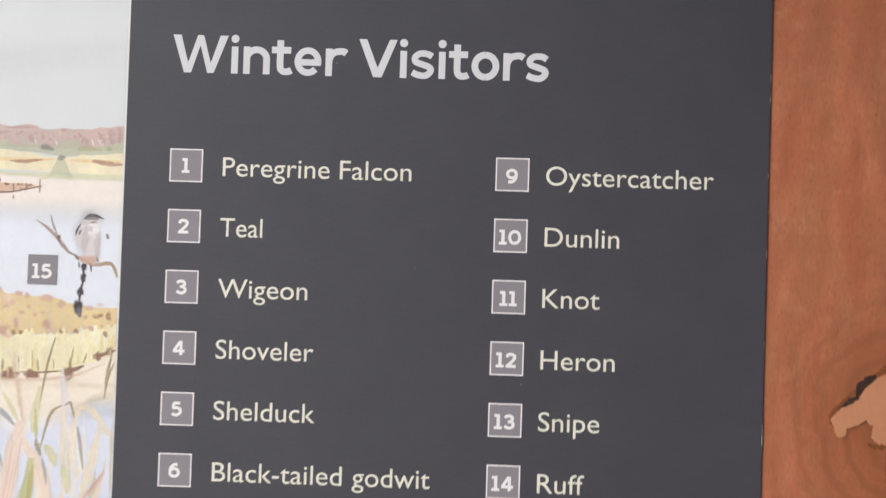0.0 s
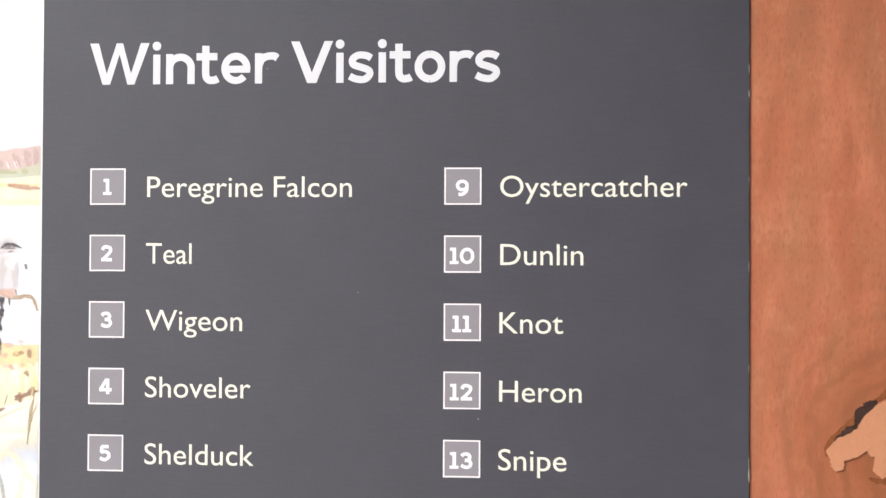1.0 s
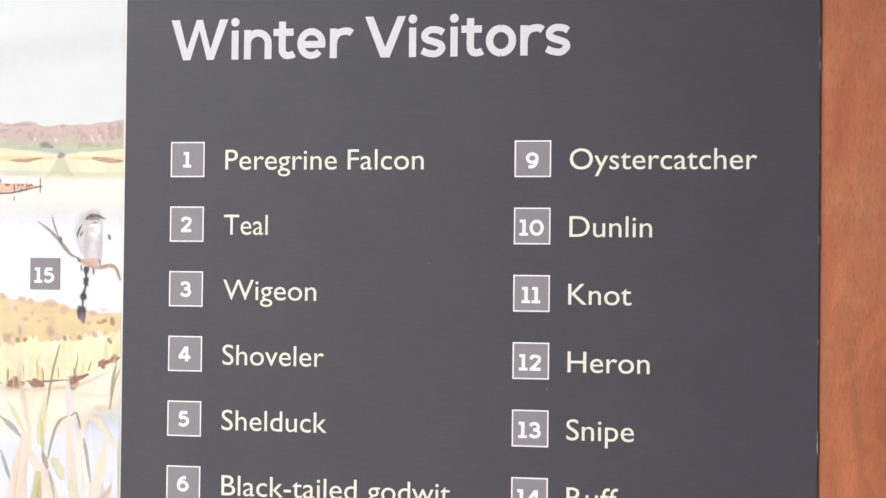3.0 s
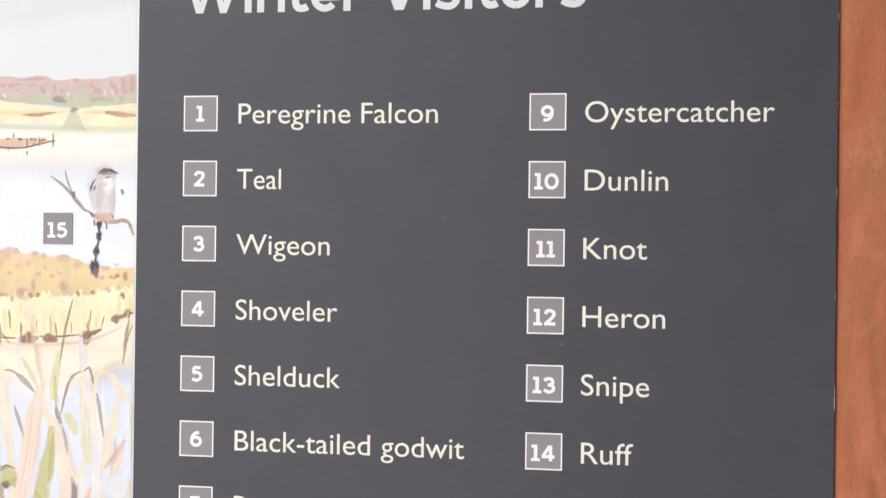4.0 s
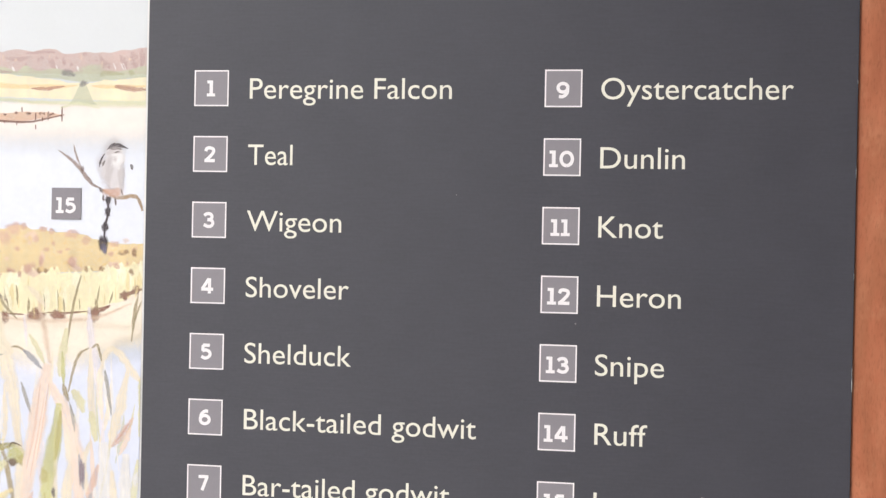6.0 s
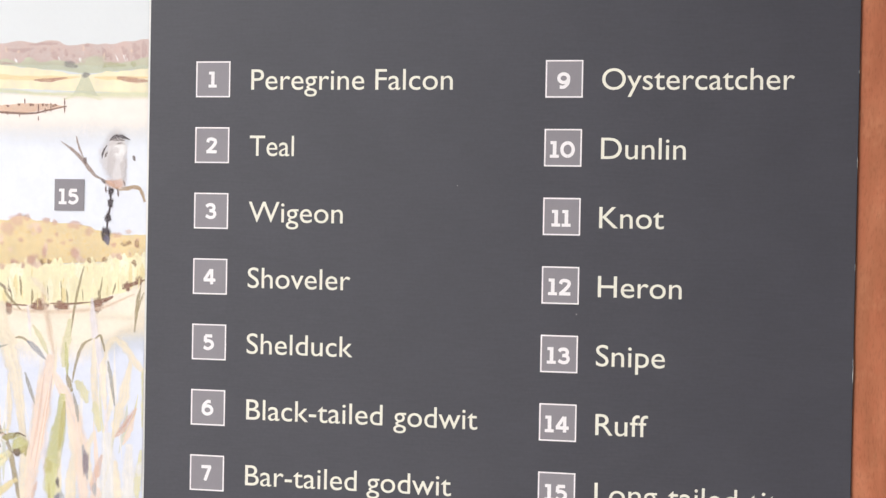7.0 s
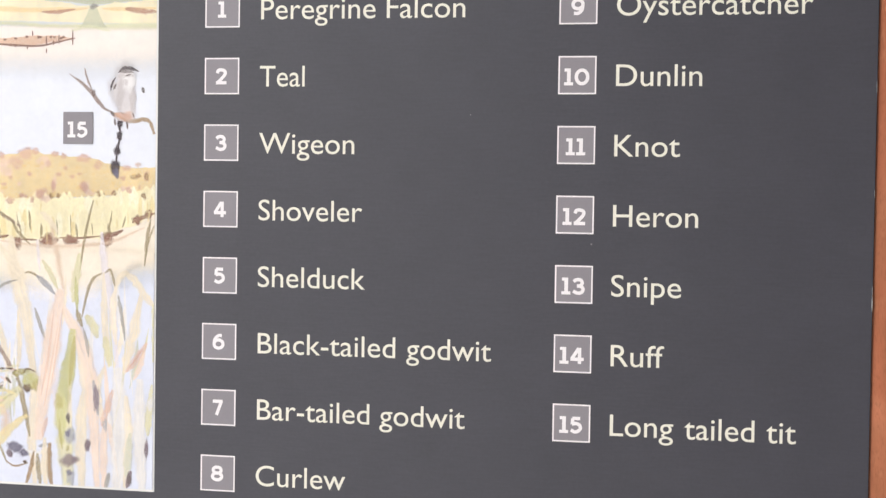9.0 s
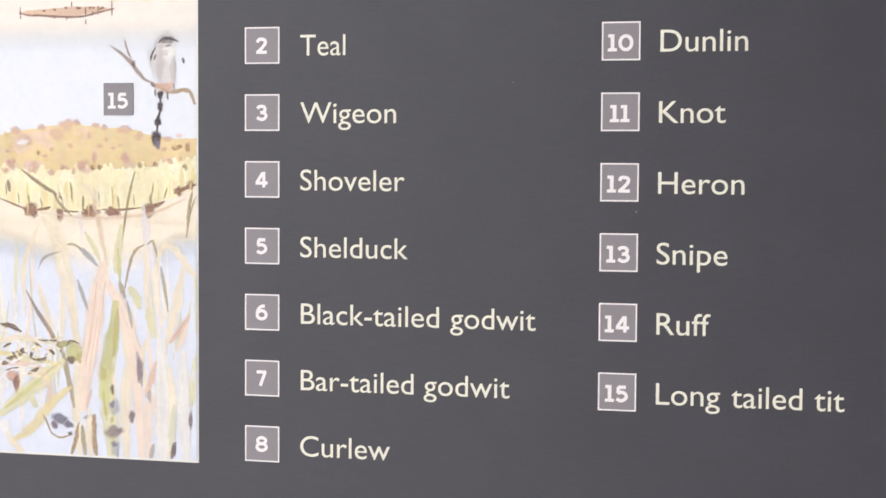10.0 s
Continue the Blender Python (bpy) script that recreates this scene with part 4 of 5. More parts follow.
blob("clump_dark", -44.5, -94.6, 1.5, 2.2)
blob("clump_dark", -137.7, -98.2, 0.9, 1.5)
blob("clump_pale", -147.8, -90.0, 5.9, 3.3)
blob("white", -147.1, -92.0, 3.3, 1.8)
blob("clump", -158.8, -108.5, 2.2, 1.8)
stroke("ink", [(-61.6, -62.8), (-61.3, -71.8), (-62.7, -80.2), (-64.1, -93.7)], 1.2, 0.7)
blob("ink", -61.3, -64.4, 1.8, 2.3)
blob("ink", -61.3, -71.2, 1.9, 2.7)
blob("ink", -62.7, -79.8, 2.2, 2.8)
blob("ink", -64.1, -89.5, 2.8, 4.2)
blob("ink_blue", -63.1, -93.1, 2.0, 2.7)
stroke("rose_wash", [(-137.3, -132.7), (-105.1, -135.6), (-69.9, -133.2), (-45.6, -123.9)], 2.7, 0.3)
stroke("twig", [(-148.6, -107.8), (-138.6, -115.0), (-127.1, -121.8), (-122.8, -124.7)], 2.0, 0.3)
stroke("twig", [(-157.4, -113.8), (-156.0, -121.1)], 2.3, 0.3)
stroke("stalk_olive", [(-41.8, -119.3), (-43.9, -129.6), (-45.3, -145.8)], 2.0, 0.3)
# water and near reeds
band("water_blue", [(-504.4, -149.6), (-275.8, -153.0), (-162.9, -147.7), (-133.8, -152.5), (-98.1, -149.3), (-69.9, -151.4), (-38.8, -145.7)], [(-508.9, -297.2), (-164.2, -280.1), (-39.1, -279.5)], 12, 0.5)
band("sand", [(-504.1, -140.3), (-38.7, -134.1)], [(-504.7, -158.3), (-237.6, -161.1), (-163.0, -145.0), (-150.0, -152.0), (-130.0, -164.0), (-100.0, -170.0), (-80.0, -168.0), (-62.0, -160.0), (-50.0, -148.0), (-38.8, -144.0)], 6, 15)
stroke("mist", [(-116.9, -170.1), (-114.6, -186.7), (-109.3, -203.1)], 1.0, 0.2)
stroke("straw", [(-116.9, -183.5), (-114.2, -204.9), (-107.8, -226.2)], 2.4, 0.2)
stroke("mist", [(-129.3, -189.5), (-128.0, -214.0), (-124.8, -238.4)], 1.3, 0.2)
stroke("straw", [(-177.4, -157.3), (-174.5, -192.5), (-167.2, -227.7)], 1.1, 0.2)
stroke("straw", [(-128.6, -191.9), (-130.1, -207.8), (-133.4, -223.7)], 2.3, 0.2)
stroke("pink", [(-69.7, -198.5), (-67.3, -230.5), (-61.4, -262.4)], 1.8, 0.2)
stroke("olive_pale", [(-67.2, -159.1), (-65.0, -193.7), (-59.6, -228.3)], 1.1, 0.2)
stroke("mist", [(-62.1, -155.6), (-60.7, -174.3), (-57.3, -193.0)], 2.7, 0.2)
stroke("straw", [(-184.9, -194.6), (-182.7, -213.0), (-177.4, -231.2)], 1.7, 0.2)
stroke("mist", [(-165.6, -203.0), (-165.4, -229.0), (-164.5, -255.1)], 2.1, 0.2)
stroke("mist", [(-123.1, -171.7), (-126.0, -200.8), (-132.4, -230.3)], 2.2, 0.2)
stroke("mist_green", [(-49.0, -188.2), (-50.5, -202.3), (-53.9, -216.4)], 2.4, 0.2)
stroke("straw", [(-162.9, -165.0), (-159.9, -203.2), (-152.6, -241.3)], 1.2, 0.2)
stroke("mist_green", [(-125.9, -201.2), (-126.0, -218.5), (-126.1, -235.8)], 2.5, 0.2)
stroke("mist_green", [(-86.6, -181.8), (-89.4, -214.1), (-95.7, -246.7)], 1.7, 0.2)
stroke("straw", [(-57.1, -168.3), (-59.0, -186.5), (-63.5, -204.8)], 2.9, 0.2)
stroke("olive_pale", [(-182.7, -196.6), (-183.4, -218.4), (-184.7, -240.2)], 1.4, 0.2)
stroke("straw", [(-145.4, -196.4), (-147.0, -217.5), (-150.4, -238.7)], 2.0, 0.2)
stroke("mist", [(-181.7, -195.4), (-182.0, -229.3), (-182.5, -263.3)], 2.4, 0.2)
stroke("mist", [(-101.9, -152.1), (-104.7, -181.3), (-110.9, -210.7)], 2.5, 0.2)
stroke("mist_green", [(-130.2, -198.6), (-129.3, -221.1), (-126.9, -243.5)], 1.3, 0.2)
stroke("mist", [(-57.9, -149.3), (-56.1, -185.1), (-51.7, -220.9)], 1.5, 0.2)
stroke("olive_pale", [(-42.5, -181.7), (-45.3, -195.0), (-51.7, -208.5)], 1.4, 0.2)
stroke("pink", [(-141.3, -149.9), (-143.0, -183.0), (-146.6, -216.4)], 2.0, 0.2)
stroke("olive_pale", [(-164.5, -154.4), (-163.5, -181.6), (-160.8, -208.9)], 1.1, 0.2)
stroke("straw", [(-164.0, -182.2), (-163.8, -215.5), (-162.7, -248.9)], 2.6, 0.2)
stroke("straw", [(-80.7, -192.1), (-80.9, -226.9), (-81.2, -261.8)], 1.2, 0.2)
stroke("mist_green", [(-144.0, -156.5), (-142.1, -189.6), (-137.5, -222.7)], 1.3, 0.2)
stroke("olive_pale", [(-151.9, -149.9), (-152.4, -167.6), (-153.2, -185.3)], 2.1, 0.2)
stroke("straw", [(-172.9, -181.6), (-174.7, -210.0), (-178.7, -238.5)], 1.1, 0.2)
stroke("mist", [(-181.3, -207.9), (-181.4, -243.9), (-181.1, -280.0)], 2.0, 0.2)
stroke("straw", [(-91.3, -193.8), (-91.0, -228.6), (-90.1, -263.5)], 2.9, 0.2)
stroke("olive_pale", [(-79.4, -189.1), (-78.2, -204.7), (-75.3, -220.3)], 1.9, 0.2)
stroke("olive_pale", [(-56.2, -188.9), (-59.2, -218.6), (-66.2, -248.7)], 1.5, 0.2)
stroke("straw", [(-151.1, -197.1), (-150.5, -228.7), (-148.9, -260.4)], 2.7, 0.2)
stroke("straw", [(-93.8, -153.0), (-94.5, -167.3), (-95.9, -181.6)], 2.2, 0.2)
stroke("olive_pale", [(-157.2, -184.7), (-160.2, -202.7), (-167.1, -220.8)], 1.7, 0.2)
stroke("pink", [(-104.8, -175.7), (-107.7, -206.3), (-114.3, -237.3)], 1.2, 0.2)
stroke("mist_green", [(-184.3, -205.7), (-181.4, -234.0), (-174.3, -262.2)], 3.0, 0.2)
stroke("mist", [(-164.9, -201.5), (-165.5, -231.9), (-166.6, -262.3)], 1.3, 0.2)
stroke("straw", [(-168.8, -152.5), (-167.9, -167.7), (-165.9, -182.9)], 1.2, 0.2)
stroke("mist", [(-77.0, -174.6), (-78.0, -200.5), (-80.0, -226.5)], 2.3, 0.2)
stroke("mist", [(-184.6, -194.5), (-188.2, -225.3), (-196.2, -256.5)], 1.5, 0.2)
stroke("mist_green", [(-181.7, -155.7), (-185.0, -189.3), (-192.3, -223.2)], 1.5, 0.2)
stroke("straw", [(-138.7, -199.7), (-137.8, -229.0), (-135.2, -258.2)], 1.3, 0.2)
stroke("pink", [(-68.7, -203.4), (-66.3, -235.7), (-60.5, -268.0)], 2.9, 0.2)
stroke("reed_straw", [(-43.9, -108.7), (-44.1, -115.5)], 0.9, 0.2)
stroke("reed_straw", [(-115.5, -123.3), (-115.8, -128.6)], 0.9, 0.2)
stroke("reed_straw", [(-164.0, -118.7), (-162.7, -129.6)], 1.1, 0.2)
stroke("reed_straw", [(-181.7, -117.6), (-182.6, -126.9)], 1.2, 0.2)
stroke("reed_straw", [(-173.8, -108.1), (-175.2, -113.2)], 0.8, 0.2)
stroke("reed_straw", [(-109.7, -109.8), (-110.1, -115.7)], 0.9, 0.2)
stroke("reed_straw", [(-181.6, -116.3), (-180.5, -125.8)], 0.8, 0.2)
stroke("reed_straw", [(-75.6, -108.2), (-74.4, -112.2)], 0.8, 0.2)
stroke("field", [(-164.4, -115.2), (-163.5, -123.3)], 0.7, 0.2)
stroke("field", [(-125.4, -115.5), (-125.3, -126.1)], 1.3, 0.2)
stroke("reed_straw", [(-106.2, -123.4), (-105.8, -134.3)], 0.8, 0.2)
stroke("reed_straw", [(-135.4, -114.5), (-135.8, -124.1)], 1.0, 0.2)
stroke("reed_straw", [(-90.9, -120.9), (-89.9, -130.4)], 1.3, 0.2)
stroke("reed_straw", [(-62.5, -118.4), (-62.5, -125.8)], 0.8, 0.2)
stroke("reed_straw", [(-89.5, -115.2), (-90.3, -119.3)], 1.0, 0.2)
stroke("reed_straw", [(-144.1, -123.9), (-144.7, -134.6)], 1.0, 0.2)
stroke("reed_straw", [(-55.8, -114.5), (-55.7, -123.4)], 0.7, 0.2)
stroke("field", [(-61.0, -113.3), (-59.9, -119.7)], 1.0, 0.2)
stroke("reed_straw", [(-42.4, -114.2), (-43.6, -120.6)], 1.2, 0.2)
stroke("field", [(-124.1, -123.9), (-125.4, -128.7)], 1.1, 0.2)
stroke("straw", [(-137.3, -139.0), (-144.0, -154.0), (-147.7, -167.3), (-146.9, -193.9)], 3.6, 0.30)
stroke("straw", [(-128.3, -130.0), (-126.6, -147.1), (-122.4, -163.5), (-117.9, -179.9), (-114.5, -206.2)], 9.0, 0.35)
stroke("straw", [(-135.9, -135.0), (-123.8, -150.3), (-118.8, -155.2)], 5.9, 0.30)
stroke("rose_wash", [(-103.2, -123.8), (-99.4, -140.1), (-95.3, -160.3)], 4.1, 0.40)
stroke("straw", [(-110.3, -115.7), (-105.0, -119.9), (-98.7, -127.7)], 3.6, 0.30)
stroke("lilac", [(-112.2, -132.1), (-111.2, -140.3), (-110.2, -150.8)], 1.8, 0.30)
stroke("olive_pale", [(-108.7, -143.5), (-103.4, -151.6), (-98.9, -160.4)], 3.2, 0.30)
stroke("lilac", [(-71.9, -126.7), (-69.9, -146.2), (-65.1, -172.1), (-61.4, -204.6)], 5.0, 0.30)
stroke("straw", [(-70.3, -150.1), (-69.4, -178.7), (-66.7, -204.7)], 4.1, 0.30)
stroke("straw", [(-63.7, -159.1), (-60.2, -152.5), (-56.0, -149.2)], 3.6, 0.40)
stroke("straw", [(-58.1, -149.2), (-51.2, -154.3), (-44.7, -163.2), (-39.2, -169.2)], 4.6, 0.40)
stroke("straw", [(-62.7, -157.4), (-64.5, -172.1), (-62.4, -191.6)], 4.1, 0.30)
stroke("straw", [(-47.1, -162.0), (-53.4, -191.3), (-57.6, -207.7)], 5.9, 0.30)
stroke("olive_pale", [(-40.2, -167.6), (-38.8, -181.2), (-39.6, -200.7)], 3.2, 0.30)
stroke("straw", [(-123.9, -173.4), (-122.6, -193.2), (-124.2, -209.9)], 3.2, 0.30)
stroke("straw", [(-138.4, -173.8), (-132.7, -193.5), (-130.0, -210.1)], 4.1, 0.30)
stroke("mist", [(-155.8, -174.2), (-153.0, -187.4), (-154.6, -200.8)], 3.6, 0.30)
stroke("stalk_olive", [(-77.1, -108.6), (-80.7, -122.0), (-83.6, -138.2), (-85.4, -150.3)], 1.6, 0.40)
stroke("olive_pale", [(-85.3, -139.3), (-87.9, -156.3), (-89.0, -167.7)], 5.0, 0.40)
stroke("olive", [(-87.9, -153.0), (-86.5, -172.6)], 2.4, 0.30)
stroke("stalk_olive", [(-149.0, -107.4), (-138.9, -114.3), (-127.5, -121.1)], 1.6, 0.30)
stroke("stalk_olive", [(-128.9, -120.1), (-124.3, -127.3), (-116.5, -134.8)], 1.7, 0.30)
stroke("stalk_grey", [(-138.3, -165.8), (-135.0, -159.8), (-129.9, -157.1), (-124.2, -155.6)], 1.6, 0.20)
stroke("stalk_olive", [(-119.8, -151.3), (-115.5, -151.2), (-110.2, -154.1)], 1.5, 0.40)
stroke("stalk_blue", [(-112.3, -152.8), (-107.0, -156.9), (-100.3, -163.7)], 3.4, 0.25)
stroke("stalk_olive", [(-83.7, -176.4), (-80.5, -162.6), (-77.3, -154.4), (-71.3, -150.4)], 1.9, 0.40)
stroke("stalk_olive", [(-69.6, -150.4), (-66.4, -148.4), (-64.7, -152.6), (-63.4, -157.7)], 1.7, 0.40)
stroke("stalk_grey", [(-61.3, -162.9), (-59.6, -172.0), (-56.9, -188.8)], 2.3, 0.30)
stroke("stalk_olive", [(-39.7, -122.5), (-43.5, -132.8), (-45.6, -145.8)], 1.4, 0.30)
stroke("stalk_grey", [(-113.2, -171.5), (-110.4, -179.7), (-106.5, -190.2)], 2.3, 0.30)
stroke("straw", [(-116.2, -193.1), (-112.8, -219.4), (-114.4, -246.0), (-112.4, -274.6)], 6.3, 0.40)
stroke("mist", [(-61.4, -204.6), (-59.5, -237.2), (-61.4, -276.0)], 10.0, 0.50)
stroke("mist", [(-47.6, -210.7), (-47.6, -243.3), (-45.7, -275.2)], 7.7, 0.50)
stroke("straw", [(-55.9, -220.7), (-54.3, -243.5), (-56.4, -273.8)], 5.0, 0.40)
stroke("olive_pale", [(-40.3, -213.7), (-42.1, -233.3), (-42.4, -243.1)], 4.1, 0.30)
stroke("straw", [(-82.9, -221.7), (-83.7, -244.8), (-83.2, -275.1)], 6.8, 0.50)
stroke("pink", [(-68.2, -234.3), (-69.7, -250.8), (-69.1, -274.4)], 5.1, 0.50)
stroke("mist_green", [(-53.2, -242.2), (-54.3, -256.6), (-55.4, -267.8)], 4.5, 0.30)
stroke("lilac", [(-98.4, -205.7), (-100.3, -219.0), (-99.3, -235.5)], 3.6, 0.30)
stroke("straw", [(-85.6, -192.2), (-81.5, -218.3), (-82.3, -234.8)], 5.0, 0.40)
stroke("straw", [(-69.5, -204.8), (-73.7, -218.1), (-69.6, -237.6)], 4.1, 0.40)
stroke("olive_pale", [(-96.0, -223.8), (-94.0, -245.2), (-92.1, -275.6)], 10.0, 0.50)
stroke("pink", [(-96.1, -170.2), (-89.1, -180.8), (-82.1, -196.0), (-78.3, -212.3), (-75.3, -244.4), (-73.3, -275.6)], 7.9, 0.40)
stroke("olive", [(-89.1, -183.1), (-91.7, -205.5), (-95.7, -223.8), (-95.5, -250.2)], 7.9, 0.40)
stroke("olive_dark", [(-88.0, -187.4), (-89.2, -198.9), (-91.0, -216.0)], 3.0, 0.30)
blob("olive_dark", -97.8, -225.5, 2.9, 4.4)
stroke("olive_dark", [(-97.2, -235.4), (-96.5, -245.3), (-95.1, -253.5)], 1.5, 0.30)
stroke("pink", [(-96.7, -160.4), (-100.7, -179.5), (-103.7, -201.0), (-106.7, -219.2), (-110.5, -248.5)], 10.2, 0.45)
stroke("pink_dark", [(-101.1, -172.3), (-104.4, -199.3), (-108.9, -222.6)], 1.5, 0.30)
stroke("pink_dark", [(-95.7, -171.8), (-99.8, -199.2), (-102.7, -216.4)], 1.1, 0.30)
stroke("pink_dark", [(-98.3, -179.4), (-103.4, -209.2), (-106.8, -229.1)], 0.9, 0.30)
stroke("pink_dark", [(-104.6, -235.0), (-106.5, -240.7), (-107.9, -247.1)], 2.3, 0.30)
blob("ink_soft", -91.8, -235.2, 1.3, 2.4)
blob("stalk_blue", -90.5, -245.7, 3.3, 4.4)
blob("ink_blue", -91.9, -243.8, 1.8, 1.8)
blob("plum", -90.5, -259.6, 4.8, 3.7)
blob("stalk_blue", -89.9, -269.8, 2.9, 4.8)
blob("ink_blue", -90.9, -266.9, 1.8, 1.8)
stroke("olive_dark", [(-91.6, -251.0), (-92.3, -254.4)], 1.9, 0.40)
stroke("twig", [(-146.0, -178.6), (-139.2, -190.4), (-132.1, -200.2), (-128.1, -206.7), (-124.2, -213.8)], 2.6, 0.30)
stroke("stalk_olive", [(-124.2, -210.5), (-120.7, -223.0), (-118.3, -234.6), (-115.8, -246.8)], 3.4, 0.40)
stroke("stalk_grey", [(-82.7, -182.3), (-80.6, -190.4), (-79.3, -199.2)], 1.9, 0.30)
stroke("olive_pale", [(-81.3, -175.1), (-77.1, -180.2), (-74.0, -188.0)], 5.4, 0.40)
stroke("olive_pale", [(-69.4, -186.9), (-67.7, -195.0), (-66.0, -204.1)], 5.0, 0.40)
stroke("stalk_olive", [(-86.9, -171.9), (-85.5, -176.5), (-83.4, -181.7)], 3.0, 0.40)
stroke("stalk_blue", [(-76.2, -212.3), (-74.5, -221.4), (-73.1, -232.5)], 3.4, 0.30)
blob("plum", -74.5, -222.0, 2.0, 7.3)
stroke("pink_dark", [(-43.3, -189.7), (-49.3, -199.0), (-56.2, -207.0)], 4.1, 0.30)
stroke("pink", [(-44.7, -195.0), (-47.9, -204.2), (-51.4, -211.4)], 3.1, 0.30)
stroke("clump", [(-45.8, -193.0), (-49.9, -199.0), (-54.1, -204.4)], 1.1, 0.30)
stroke("pink_dark", [(-64.3, -217.7), (-68.2, -231.0), (-71.0, -239.0)], 4.1, 0.35)
blob("stalk_blue", -68.6, -238.2, 1.5, 3.3)
blob("plum", -79.5, -250.5, 1.7, 3.7)
blob("plum", -43.2, -251.2, 1.3, 4.8)
stroke("stalk_grey", [(-65.9, -265.7), (-68.4, -275.4)], 3.0, 0.40)
stroke("plum", [(-52.6, -263.8), (-55.1, -273.7)], 3.0, 0.40)
blob("ink_soft", -53.6, -268.4, 1.5, 3.7)
stroke("straw", [(-163.5, -208.8), (-148.8, -206.7), (-133.6, -208.8)], 4.5, 0.40)
stroke("olive_pale", [(-163.5, -215.2), (-148.9, -218.7), (-130.8, -220.1)], 5.0, 0.40)
stroke("clump_pale", [(-163.6, -223.2), (-148.9, -221.4), (-134.4, -224.2)], 3.4, 0.40)
stroke("straw", [(-149.0, -227.4), (-134.5, -227.5), (-123.6, -222.5)], 4.1, 0.40)
blob("white", -161.5, -231.9, 4.8, 6.2)
stroke("brown", [(-163.4, -198.7), (-156.1, -199.9), (-149.1, -203.0)], 3.0, 0.25)
stroke("white", [(-163.4, -202.1), (-156.1, -203.5), (-148.1, -205.3)], 0.9, 0.30)
stroke("brown", [(-162.1, -222.8), (-154.0, -217.5)], 3.4, 0.30)
stroke("brown", [(-151.1, -217.4), (-148.1, -212.6)], 3.0, 0.30)
stroke("brown", [(-143.8, -218.5), (-141.6, -212.4)], 2.3, 0.30)
stroke("brown", [(-138.6, -207.0), (-132.1, -207.8)], 1.9, 0.30)
stroke("brown", [(-136.6, -220.9), (-132.9, -215.5)], 2.3, 0.30)
stroke("brown", [(-145.4, -227.9), (-138.1, -224.0)], 2.3, 0.30)
stroke("brown", [(-161.3, -212.7), (-155.4, -209.5)], 1.5, 0.30)
stroke("brown", [(-155.5, -214.9), (-151.1, -220.8)], 1.5, 0.30)
stroke("brown", [(-131.4, -212.8), (-127.9, -216.0)], 1.9, 0.30)
stroke("brown", [(-141.6, -209.1), (-136.5, -211.6)], 1.3, 0.30)
stroke("brown", [(-130.1, -224.0), (-124.3, -220.5)], 1.9, 0.30)
stroke("brown", [(-160.0, -226.1), (-151.2, -224.1)], 1.1, 0.30)
stroke("white", [(-154.7, -207.8), (-146.7, -211.6)], 1.3, 0.30)
stroke("white", [(-142.3, -206.1), (-133.6, -207.2)], 1.1, 0.30)
stroke("white", [(-157.0, -221.6), (-148.2, -218.0)], 1.5, 0.30)
stroke("white", [(-145.9, -210.6), (-140.9, -216.1)], 1.3, 0.30)
stroke("white", [(-157.0, -225.3), (-148.3, -226.0)], 1.1, 0.30)
stroke("white", [(-147.5, -224.3), (-137.3, -221.9)], 1.3, 0.30)
stroke("white", [(-138.0, -218.3), (-130.0, -215.4)], 1.1, 0.30)
stroke("white", [(-132.9, -210.1), (-125.6, -208.6)], 1.1, 0.30)
blob("maroon", -153.1, -232.9, 2.9, 5.5)
blob("rose", -155.6, -229.0, 2.9, 2.9)
stroke("olive_dark", [(-127.8, -212.0), (-122.8, -209.5), (-116.3, -208.3)], 3.8, 0.40)
blob("olive", -116.0, -214.6, 5.1, 5.1)
blob("olive_dark", -112.8, -216.8, 2.2, 3.3)
blob("brown", -117.8, -218.6, 2.8, 2.0)
stroke("brown", [(-120.2, -210.1), (-117.7, -207.3), (-112.0, -209.1)], 1.0, 0.40)
stroke("olive_pale", [(-163.9, -252.5), (-149.1, -240.8), (-134.5, -229.5), (-122.1, -218.4)], 9.0, 0.40)
stroke("olive", [(-160.2, -248.6), (-145.4, -237.3), (-130.1, -224.0)], 3.1, 0.30)
stroke("olive_pale", [(-143.6, -240.5), (-139.7, -247.7)], 4.1, 0.40)
stroke("rose_wash", [(-135.9, -226.9), (-130.9, -236.7), (-133.2, -246.8)], 6.3, 0.40)
stroke("reed_straw", [(-154.5, -267.2), (-142.0, -258.2), (-130.2, -244.7), (-117.5, -234.2)], 6.3, 0.40)
stroke("straw", [(-161.0, -260.8), (-154.5, -269.2), (-147.2, -276.3)], 4.5, 0.40)
blob("white", -160.7, -259.7, 4.4, 3.7)
blob("white", -41.4, -225.1, 2.2, 3.3)
stroke("white", [(-65.4, -237.4), (-66.4, -230.9)], 3.0, 0.40)
blob("ink_blue", -124.5, -253.5, 5.1, 2.9)
blob("ink_blue", -119.5, -256.2, 3.3, 2.2)
blob("plum", -128.2, -257.3, 2.2, 2.2)
stroke("white", [(-118.8, -254.5), (-111.2, -256.5), (-104.1, -253.6)], 2.3, 0.30)
stroke("stalk_blue", [(-110.1, -252.5), (-104.0, -250.6)], 2.3, 0.40)
stroke("stalk_olive", [(-135.7, -251.3), (-133.2, -256.2), (-130.0, -263.4)], 1.4, 0.30)
stroke("twig_tan", [(-131.1, -261.4), (-125.3, -264.5), (-116.7, -262.4)], 1.0, 0.40)
blob("brown", -118.8, -261.9, 1.5, 0.9)
stroke("twig_tan", [(-113.0, -255.3), (-115.2, -266.0), (-118.2, -275.2)], 2.6, 0.40)
